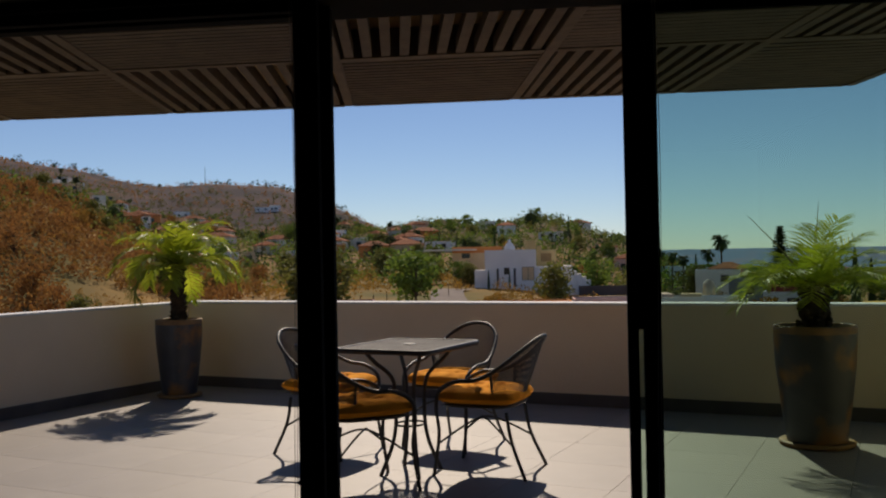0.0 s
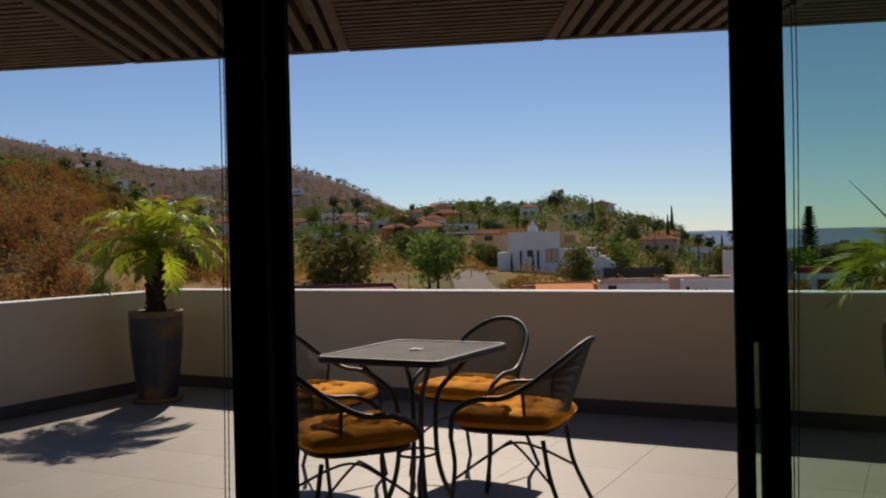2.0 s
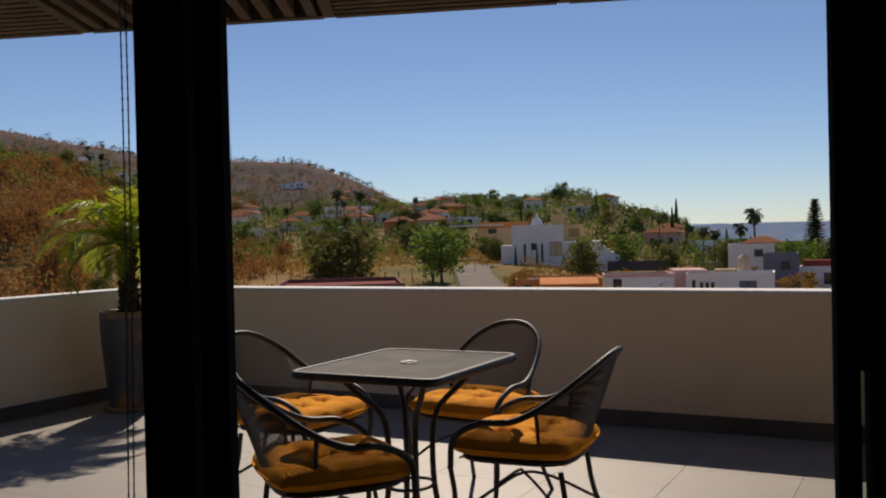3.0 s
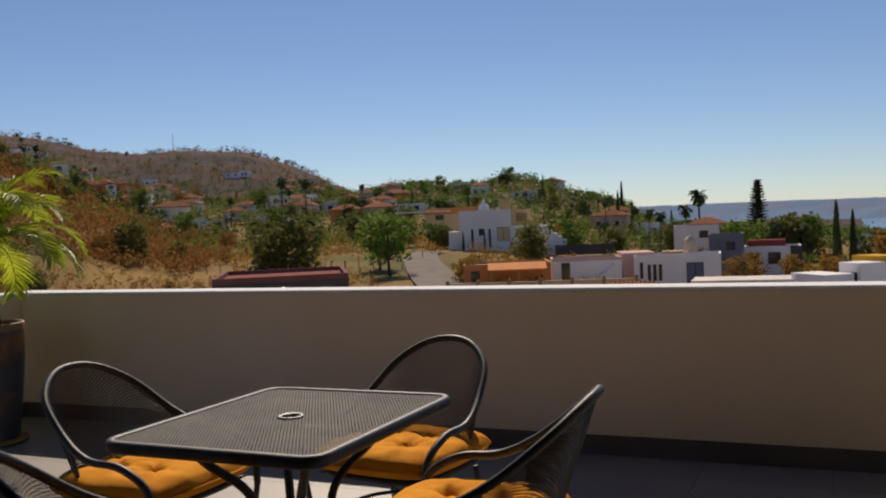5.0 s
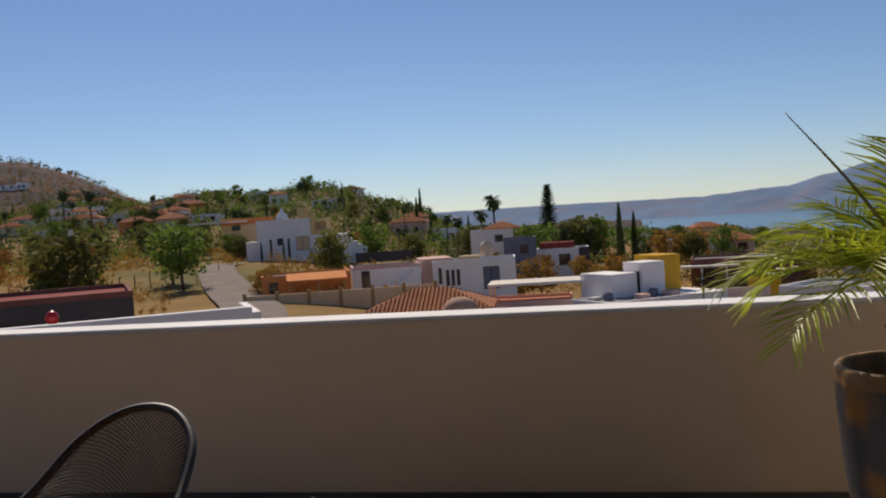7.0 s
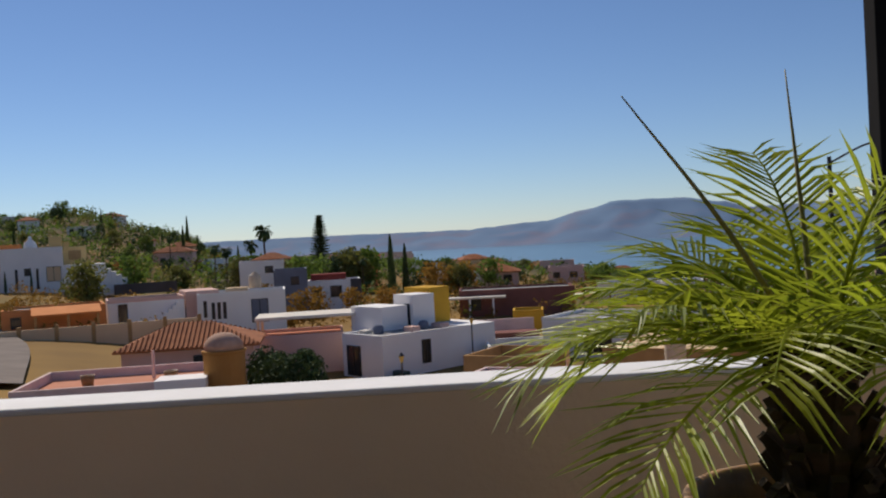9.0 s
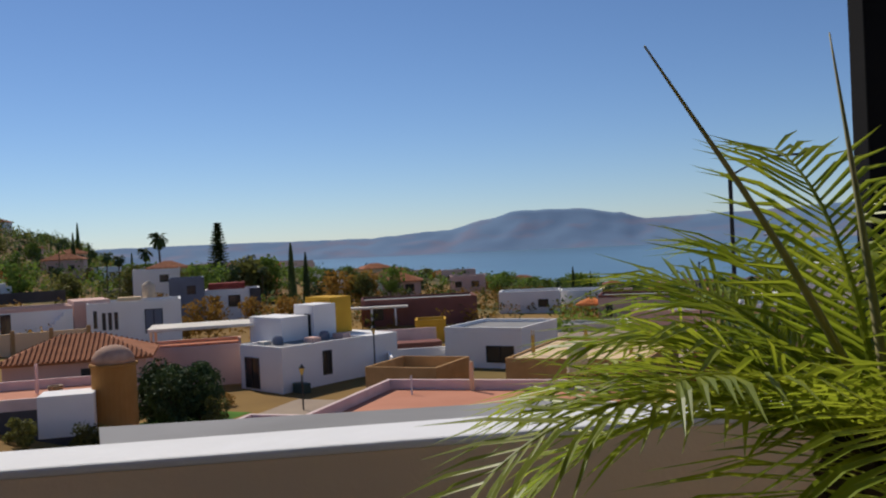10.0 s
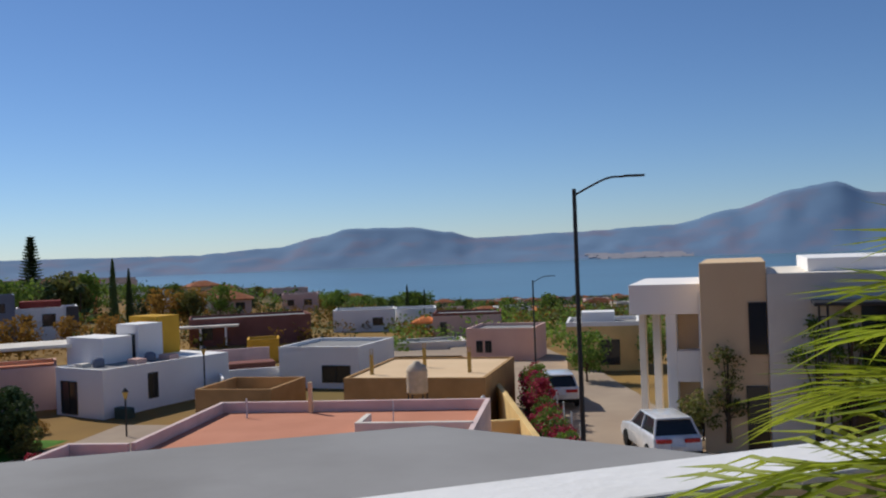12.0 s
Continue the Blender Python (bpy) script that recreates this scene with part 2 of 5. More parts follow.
def lathe(bm, profile, n=32, at=(0, 0, 0), cap=True):
    rings = []
    for r, z in profile:
        rings.append([bm.verts.new((at[0] + r * math.cos(2 * math.pi * i / n), at[1] + r * math.sin(2 * math.pi * i / n), at[2] + z)) for i in range(n)])
    for a, b in zip(rings, rings[1:]):
        for i in range(n):
            bm.faces.new((a[i], a[(i + 1) % n], b[(i + 1) % n], b[i]))
    if cap:
        bm.faces.new(rings[0][::-1])
        bm.faces.new(rings[-1])


def tube(bm, pts, r, n=8, r_end=None, flat=1.0):
    """A bar of round section along a line of points; flat squeezes it."""
    pts = [Vector(p) for p in pts]
    rings, up = [], None
    for i, p in enumerate(pts):
        d = (pts[min(i + 1, len(pts) - 1)] - pts[max(i - 1, 0)]).normalized()
        if up is None:
            up = Vector((0, 0, 1)) if abs(d.z) < 0.9 else Vector((1, 0, 0))
        side = d.cross(up).normalized()
        up = side.cross(d).normalized()
        rr = r if r_end is None else r + (r_end - r) * i / (len(pts) - 1)
        rings.append([bm.verts.new(p + side * (rr * math.cos(2 * math.pi * k / n)) + up * (rr * flat * math.sin(2 * math.pi * k / n))) for k in range(n)])
    for a, b in zip(rings, rings[1:]):
        for k in range(n):
            bm.faces.new((a[k], a[(k + 1) % n], b[(k + 1) % n], b[k]))
    bm.faces.new(rings[0][::-1])
    bm.faces.new(rings[-1])


def curve_pts(ctrl, n=16):
    """A smooth line through the control points."""
    c = [Vector(p) for p in ctrl]
    c = [c[0] * 2 - c[1]] + c + [c[-1] * 2 - c[-2]]
    out = []
    for i in range(1, len(c) - 2):
        for k in range(n):
            t = k / n
            a, b, d, e = c[i - 1], c[i], c[i + 1], c[i + 2]
            out.append(0.5 * (2 * b + (d - a) * t + (2 * a - 5 * b + 4 * d - e) * t * t + (3 * b - a - 3 * d + e) * t ** 3))
    return out + [c[-2]]


def ribbon(bm, pts, width, normal, flat=1.0):
    """A thin flat strip with a little thickness along a line."""
    h = width * 0.5
    prev = None
    for i, p in enumerate(pts):
        p = Vector(p)
        d = (Vector(pts[min(i + 1, len(pts) - 1)]) - Vector(pts[max(i - 1, 0)])).normalized()
        nn = normal(i) if callable(normal) else normal
        s = d.cross(nn).normalized() * h
        q = [bm.verts.new(p - s), bm.verts.new(p + nn * h * flat), bm.verts.new(p + s), bm.verts.new(p - nn * h * flat)]
        if prev:
            for k in range(4):
                bm.faces.new((prev[k], prev[(k + 1) % 4], q[(k + 1) % 4], q[k]))
        prev = q

# ---- ground, lake, far mountains ----


def smooth(a, b, x):
    t = min(max((x - a) / (b - a), 0.0), 1.0)
    return t * t * (3 - 2 * t)


def land(x, y):
    """Height of the land at a place of the plan (plan units)."""
    d = math.hypot(x, y)
    a = math.degrees(math.atan2(x, y))
    right = -6.2 - 1.1 * smooth(18, 46, d) - 40.0 * smooth(130, 1100, d) - 16 * smooth(1100, 1400, d)
    left = -4.4 - 0.4 * smooth(30, 80, d) + 1.2 * smooth(95, 150, d) + 3.0 * smooth(150, 260, d)
    right -= 9.0 * smooth(90, 260, d) * smooth(4, 20, a)
    w = smooth(-9, -24, a)
    z = right * (1 - w) + left * w
    z += (13.2 + 1.5 * math.sin(a * 0.9)) * smooth(190, 390, d) * smooth(-9.0, -15.5, a)
    z += 12 * smooth(-15, -7, a) * (1 - smooth(-6, 6, a)) * smooth(170, 600, d)
    z += 4.0 * smooth(190, 380, d) * smooth(-26, -20, a) * smooth(-10.5, -15, a)
    z += (45 + 5 * math.sin(a * 0.33 + 1.2) + 5 * smooth(-38, -52, a)) * smooth(430, 760, d) * min(max((-27.5 - a) / 8.5, 0.0), 1.0) ** 0.8
    z += 18.5 * smooth(85, 190, d) * smooth(-38, -52, a)
    if d > 60:
        z += noise.noise((x * 0.02, y * 0.02, 0)) * min(1.2, d * 0.004) + noise.noise((x * 0.1, y * 0.1, 3)) * 0.25
    return z


def build_ground():
    bm = bmesh.new()
    radii = [0.5, 14, 20, 26, 32, 38, 44, 50, 56, 62, 70, 78, 86, 95, 105, 115, 126, 138, 150, 165, 180, 200, 220, 245, 270, 300, 330, 365, 400, 440, 490, 540, 600, 660, 720, 780, 860, 950, 1050, 1300, 2000, 3200, 4600]
    n = 240
    rows = []
    for r in radii:
        row = []
        for i in range(n):
            a = 2 * math.pi * i / n
            x, y = r * math.sin(a), r * math.cos(a)
            row.append(bm.verts.new((x * S, y * S, land(x, y) * S)))
        rows.append(row)
    for a, b in zip(rows, rows[1:]):
        for i in range(n):
            bm.faces.new((a[i], b[i], b[(i + 1) % n], a[(i + 1) % n]))
    bm.faces.new(rows[0])
    bmesh.ops.recalc_face_normals(bm, faces=bm.faces)
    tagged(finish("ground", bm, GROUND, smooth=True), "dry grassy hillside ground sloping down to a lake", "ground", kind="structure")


build_ground()
LAKE = -57.0
bm = bmesh.new()
lake_pts = [(math.sin(radians(a)) * 4300 * S, math.cos(radians(a)) * 4300 * S) for a in range(-30, 76, 5)]
prism(bm, [(-60 * S, 600 * S), (-420 * S, 700 * S)] + lake_pts + [(900 * S, 400 * S)], (LAKE - 4) * S, LAKE * S)
tagged(finish("water", bm, WATER), "calm blue lake water below the town", "lake", kind="structure")


def ridge(name, samples, dist, base, material, label, rough_amp, seed):
    """A mountain range standing at a distance, from heading and height-angle samples, with a sloping flank."""
    bm = bmesh.new()
    rows = []
    steps = 220
    a0, a1 = samples[0][0], samples[-1][0]
    for i in range(steps + 1):
        a = a0 + (a1 - a0) * i / steps
        k = max(j for j in range(len(samples) - 1) if samples[j][0] <= a + 1e-6)
        t = (a - samples[k][0]) / (samples[k + 1][0] - samples[k][0])
        t = t * t * (3 - 2 * t)
        e = samples[k][1] + (samples[k + 1][1] - samples[k][1]) * t
        top = dist * math.tan(radians(e)) + 1.5 + noise.noise((a * 1.3, seed, 0)) * rough_amp + noise.noise((a * 4, seed, 2)) * rough_amp * 0.3
        row = []
        for j in range(15):
            f = j / 14
            d = dist - (1 - f) * dist * 0.13
            z = base + (top - base) * (f ** 1.15) + noise.noise((a * 0.9, f * 3, seed)) * rough_amp * 2.4 * math.sin(math.pi * f)
            row.append(bm.verts.new((math.sin(radians(a)) * d * S, math.cos(radians(a)) * d * S, z * S)))
        row.append(bm.verts.new((math.sin(radians(a)) * dist * 1.1 * S, math.cos(radians(a)) * dist * 1.1 * S, base * S)))
        rows.append(row)
    for a, b in zip(rows, rows[1:]):
        for j in range(len(a) - 1):
            bm.faces.new((a[j], b[j], b[j + 1], a[j + 1]))
    return tagged(finish(name, bm, material, smooth=True), label, "mountain", kind="structure")


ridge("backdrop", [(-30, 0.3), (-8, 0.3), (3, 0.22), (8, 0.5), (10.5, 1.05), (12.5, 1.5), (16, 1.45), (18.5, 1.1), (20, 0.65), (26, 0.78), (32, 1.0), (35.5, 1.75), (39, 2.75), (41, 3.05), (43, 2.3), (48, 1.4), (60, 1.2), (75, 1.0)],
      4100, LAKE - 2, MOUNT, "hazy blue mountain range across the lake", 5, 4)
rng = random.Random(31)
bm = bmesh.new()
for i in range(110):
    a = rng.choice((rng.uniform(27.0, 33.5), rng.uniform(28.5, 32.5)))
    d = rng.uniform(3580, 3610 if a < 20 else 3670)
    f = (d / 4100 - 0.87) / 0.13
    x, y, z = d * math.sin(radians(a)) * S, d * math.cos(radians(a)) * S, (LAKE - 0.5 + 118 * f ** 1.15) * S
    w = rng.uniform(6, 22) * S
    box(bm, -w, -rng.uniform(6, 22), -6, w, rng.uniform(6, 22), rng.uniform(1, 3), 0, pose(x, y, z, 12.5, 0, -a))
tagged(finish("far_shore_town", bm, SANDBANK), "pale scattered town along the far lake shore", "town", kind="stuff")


def strip(name, pts, width, material, label, category, lift=0.05):
    """A road laid on the land along a line of the plan."""
    bm = bmesh.new()
    line = curve_pts([(x, y, 0) for x, y in pts], 10)
    prev = None
    for i, p in enumerate(line):
        d = (line[min(i + 1, len(line) - 1)] - line[max(i - 1, 0)]).normalized()
        s = Vector((d.y, -d.x, 0)) * width * 0.5
        q = []
        for k in (-1, -0.5, 0, 0.5, 1):
            v = p + s * k
            q.append(bm.verts.new((v.x * S, v.y * S, (land(v.x, v.y) + lift) * S)))
        if prev:
            for k in range(4):
                bm.faces.new((prev[k], prev[k + 1], q[k + 1], q[k]))
        prev = q
    bmesh.ops.recalc_face_normals(bm, faces=bm.faces)
    return tagged(finish(name, bm, material, smooth=True), label, category, kind="structure")


strip("road", [(-22, 50), (-30, 70), (-40, 88), (-51, 108), (-60, 126), (-62, 134)], 4.8, ROADM, "winding grey cobbled road between dry fields", "road", 0.3)
strip("road", [(12, 20), (15.5, 33), (19.5, 46), (23, 58), (27, 75), (30, 95)], 7.5, PAVE, "tan paved street with parked cars", "road", 0.12)
strip("road", [(5, 92), (11, 88), (16, 82), (24, 80)], 5, PAVE, "pale paved street among the houses", "road", 0.3)
strip("pavement", [(-8, 48), (-2, 52), (1, 57)], 7, PAVE, "tan paved yard in front of a white house", "pavement", 0.3)
strip("lawn", [(-9, 51), (-6, 56)], 4, LAWN, "green lawn beside dark bushes", "lawn", 0.4)

# ---- the house: room, terrace, roof ----
TURN = 18.7
HOUSE = pose(0, 0, 0, 0, 0, TURN)


def askew(bm):
    """The roof bays lie askew to the roof's front edge."""
    for v in bm.verts:
        v.co.x -= 0.18 * (v.co.y - 6.0 * S)


def hbox(name, u0, v0, z0, u1, v1, z1, material, label, category, bevel=0.0, kind="structure", skew=False):
    bm = bmesh.new()
    box(bm, u0 * S, v0 * S, z0 * S, u1 * S, v1 * S, z1 * S, bevel)
    if skew:
        askew(bm)
    ob = finish(name, bm, material)
    ob.matrix_basis = HOUSE
    tagged(ob, label, category, kind=kind)
    return ob


XL, XR, YP, PH = -6.85, 1.35, 9.0, 1.0
bm = bmesh.new()
prism(bm, [(x * S, y * S) for x, y in ((XL, -4), (XR + 2.5, -4), (XR + 2.5, 5), (XR, 5.4), (XR, YP + 0.2), (XL - 0.2, YP + 0.2))], -0.28 * S, -0.012)
floor = tagged(finish("floor", bm, GROUT), "terrace floor of large beige-grey porcelain tiles", "floor", kind="structure")


def wall_with_cap(name, x0, y0, x1, y1, label):
    bm = bmesh.new()
    box(bm, x0 * S, y0 * S, -0.28 * S, x1 * S, y1 * S, (PH - 0.025) * S)
    w = tagged(finish(name, bm, WHITE), label, "parapet wall", kind="structure")
    bm = bmesh.new()
    vs = box(bm, x0 * S - 0.004, y0 * S - 0.004, (PH - 0.025) * S, x1 * S + 0.004, y1 * S + 0.004, PH * S, 0.008)
    part("cap", bm, CAPWHITE, w, "bright white painted cap")
    return w


wall_with_cap("wall_north", XL - 0.2, YP, XR + 0.2, YP + 0.24, "white plastered terrace parapet with a bright painted cap")
wall_with_cap("wall_west", XL - 0.2, 1.8, XL, YP - 0.005, "white plastered side parapet of the terrace")
wall_with_cap("wall_east", XR, 5.4, XR + 0.2, YP - 0.005, "white plastered end parapet beside the house")
BB = 0.118
for x0, y0, x1, y1 in ((XL + 0.02, YP - 0.02, XR - 0.02, YP - 0.002), (XL + 0.002, 1.9, XL + 0.02, YP - 0.002), (XR - 0.02, 5.4, XR - 0.002, YP - 0.002)):
    bm = bmesh.new()
    box(bm, x0 * S, y0 * S, 0.0, x1 * S, y1 * S, BB * S, 0.002)
    tagged(finish("baseboard", bm, SKIRT), "dark stone skirting along the parapet foot", "skirting", kind="structure")

# lower storey and the flat grey roof below the parapet
bm = bmesh.new()
prism(bm, [(x * S, y * S) for x, y in ((XL - 0.1, -3.8), (XR + 2.4, -3.8), (XR + 2.4, 5), (XR + 0.1, 5.5), (XR + 0.1, YP + 0.1), (XL - 0.1, YP + 0.1))], -6.5 * S, -0.285 * S)
tagged(finish("wall_lower_storey", bm, HWHITE), "white plastered lower storey under the terrace", "house wall", kind="structure")
bm = bmesh.new()
prism(bm, [(x * S, y * S) for x, y in ((-1.2, YP + 0.26), (7.0, YP + 0.26), (3.25, 14.7), (1.95, 16.5), (-3.0, 16.8))], -0.55 * S, -0.3 * S)
roof_low = tagged(finish("lower_roof_slab", bm, CONCRETE), "flat grey concrete roof slab beyond the parapet", "roof slab", kind="structure")
bm = bmesh.new()
prism(bm, [(x * S, y * S) for x, y in ((-0.9, YP + 0.3), (6.5, YP + 0.3), (3.0, 14.3), (1.8, 16.1), (-2.6, 16.4))], -6.5 * S, -0.56 * S)
tagged(finish("wall_garage", bm, HDARK), "dark grey walls under the flat roof", "house wall", kind="structure")

# room behind the glass front
RH = 2.69
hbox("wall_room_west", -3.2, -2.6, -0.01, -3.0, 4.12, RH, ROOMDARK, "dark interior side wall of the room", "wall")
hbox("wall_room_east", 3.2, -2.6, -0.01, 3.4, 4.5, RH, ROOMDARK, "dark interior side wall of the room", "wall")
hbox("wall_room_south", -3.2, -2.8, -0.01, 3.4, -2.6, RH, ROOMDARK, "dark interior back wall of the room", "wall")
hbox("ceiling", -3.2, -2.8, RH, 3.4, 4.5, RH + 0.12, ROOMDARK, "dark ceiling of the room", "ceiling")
hbox("trim_door_head", -3.0, 4.13, RH - 0.05, 3.2, 4.55, RH - 0.002, BLACK, "black aluminium head track of the sliding doors", "door track", 0.004)
hbox("trim_door_sill", -3.0, 4.13, -0.008, 3.2, 4.55, 0.012, BLACK, "black aluminium floor track of the sliding doors", "door track", 0.002)


def sliding_leaf(name, u0, u1, v, stile_l, stile_r, label, glass=False):
    d = thing(name, (0, 0, 0), TURN, label, "sliding door", "sliding glass doors", "structure")
    for a, b, z0, z1, nm in ((u0, u0 + stile_l, 0.015, RH - 0.055, "stile"), (u1 - stile_r, u1, 0.015, RH - 0.055, "stile"), (u0 + stile_l, u1 - stile_r, 0.015, 0.07, "bottom_rail"), (u0 + stile_l, u1 - stile_r, RH - 0.1, RH - 0.055, "top_rail")):
        bm = bmesh.new()
        box(bm, a * S, (v - 0.025) * S, z0 * S, b * S, (v + 0.025) * S, z1 * S, 0.004)
        part(nm, bm, BLACK, d)
    if glass:
        bm = bmesh.new()
        box(bm, (u0 + stile_l) * S, (v - 0.004) * S, 0.07 * S, (u1 - stile_r) * S, (v + 0.004) * S, (RH - 0.1) * S)
        g = part("pane", bm, GLASS, d, "tinted green-blue glass pane")
        g.visible_shadow = False
    return d


door_1 = sliding_leaf("door_1", -2.95, -0.235, 4.19, 0.08, 0.115, "black framed sliding door leaf standing open")
door_2 = sliding_leaf("door_2", -2.9, -0.2, 4.30, 0.08, 0.12, "black framed sliding door leaf stacked behind another")
door_3 = sliding_leaf("door_3", 1.15, 3.15, 4.535, 0.05, 0.08, "black framed fixed leaf with tinted glass", True)
bm = bmesh.new()
box(bm, 1.195 * S, 4.512 * S, 1.10 * S, 1.305 * S, 4.585 * S, (RH - 0.06) * S, 0.004)
part("interlock", bm, BLACK, door_3, "black interlocking stile")
bm = bmesh.new()
box(bm, 1.225 * S, 4.511 * S, 0.015 * S, 1.305 * S, 4.584 * S, 1.10 * S, 0.004)
part("stile", bm, BLACK, door_3)


def blind_chain(u, v, top, foot, label):
    bm = bmesh.new()
    for s in (-0.006, 0.006):
        pts = [((u + s + 0.01 * math.sin(i * 0.21)) * S, v * S, (top + (foot - top) * i / 24) * S) for i in range(25)]
        tube(bm, pts, 0.0014, 5)
        for i in range(120):
            z = (top + (foot - top) * i / 119) * S
            k = (top * S - z) / ((top - foot) * S) * 24
            lathe(bm, [(0.001, -0.003), (0.0026, 0), (0.001, 0.003)], 5, ((u + s + 0.01 * math.sin(k * 0.21)) * S, v * S, z), False)
    ob = finish("blind_chain", bm, mat("grey_bead_chain", (0.25, 0.25, 0.25), 0.4, 0.4))
    ob.matrix_basis = HOUSE
    tagged(ob, label, "blind chain", "blind chains")


blind_chain(-0.325, 4.06, RH - 0.06, 0.05, "thin beaded roller blind chain hanging by the door")
blind_chain(1.27, 4.25, RH - 0.06, 0.25, "thin beaded roller blind chain hanging by the door")

# slatted roof over the terrace
RZ, RU0, RU1, RV0, RV1 = 2.755, -5.09, 3.44, 4.6, 7.75
U_LINES = (RU0, -3.67, -2.18, -0.60, 0.80, 2.15, RU1)
V_LINES = (RV0, 6.0, RV1)
hbox("roof", RU0 - 0.02, RV0 - 0.2, RZ + 0.2, RU1 + 0.02, RV1 + 0.02, RZ + 0.3, DECK, "ochre boarded roof above the slats", "roof", skew=True)
for u in U_LINES:
    hbox("trim_beam", u - 0.035, RV0, RZ, u + 0.035, RV1, RZ + 0.195, SLAT, "dark stained roof beam", "beam", 0.003, skew=True)
for v in V_LINES:
    for a, b in zip(U_LINES, U_LINES[1:]):
        hbox("trim_beam", a + 0.036, v - 0.035, RZ + 0.002, b - 0.036, v + 0.035, RZ + 0.195, SLAT, "dark stained roof beam", "beam", 0.003, skew=True)
for j in range(2):
    for i in range(6):
        u0, u1, v0, v1 = U_LINES[i] + 0.036, U_LINES[i + 1] - 0.036, V_LINES[j] + 0.036, V_LINES[j + 1] - 0.036
        bm = bmesh.new()
        along_v = (i + j) % 2 == 1
        n = 11 if along_v else 17
        for k in range(n):
            f = (k + 0.5) / n
            if along_v:
                c = u0 + (u1 - u0) * f
                box(bm, (c - 0.03) * S, v0 * S, (RZ + 0.01) * S, (c + 0.03) * S, v1 * S, (RZ + 0.1) * S)
            else:
                c = v0 + (v1 - v0) * f
                box(bm, u0 * S, (c - 0.03) * S, (RZ + 0.01) * S, u1 * S, (c + 0.03) * S, (RZ + 0.1) * S)
        askew(bm)
        ob = finish("ceiling_slats", bm, SLAT)
        ob.matrix_basis = HOUSE
        tagged(ob, "panel of dark stained wooden slats under the roof", "slatted ceiling", kind="structure")
bm = bmesh.new()
box(bm, 1.10 * S, 9.27 * S, -0.3 * S, 1.25 * S, 9.36 * S, 3.6 * S, 0.005)
tagged(finish("column", bm, BLACK), "slim black steel post just beyond the parapet", "post", kind="structure")
hbox("wall_room_front", 3.2, 4.5, -0.01, 4.3, 4.62, RH + 0.25, WHITE, "white plastered house front beside the doors", "wall")

# ---- terrace furniture ----


def surface_mesh(bm, f, n_u, n_v, pitch_u, pitch_v, width, inside=None, steps=14):
    """Expanded-metal lattice on a curved surface f(s, t), s and t from 0 to 1: two crossing families of thin strips."""
    for sign in (1, -1):
        for k in range(-n_v, n_u + n_v + 1):
            pts = []
            for i in range(steps + 1):
                t = i / steps
                s = k / n_u + sign * t * n_v / n_u - (n_v / n_u if sign > 0 else 0) * 0.5 + (0.5 * n_v / n_u if sign < 0 else 0)
                if 0 <= s <= 1 and (inside is None or inside(s, t)):
                    pts.append((s, t))
                else:
                    if len(pts) > 1:
                        emit(bm, f, pts, width)
                    pts = []
            if len(pts) > 1:
                emit(bm, f, pts, width)


def emit(bm, f, pts, width):
    p = [Vector(f(s, t)) for s, t in pts]
    s, t = pts[len(pts) // 2]
    e = 0.01
    nrm = (Vector(f(min(s + e, 1), t)) - Vector(f(max(s - e, 0), t))).cross(Vector(f(s, min(t + e, 1))) - Vector(f(s, max(t - e, 0)))).normalized()
    ribbon(bm, p, width, nrm)


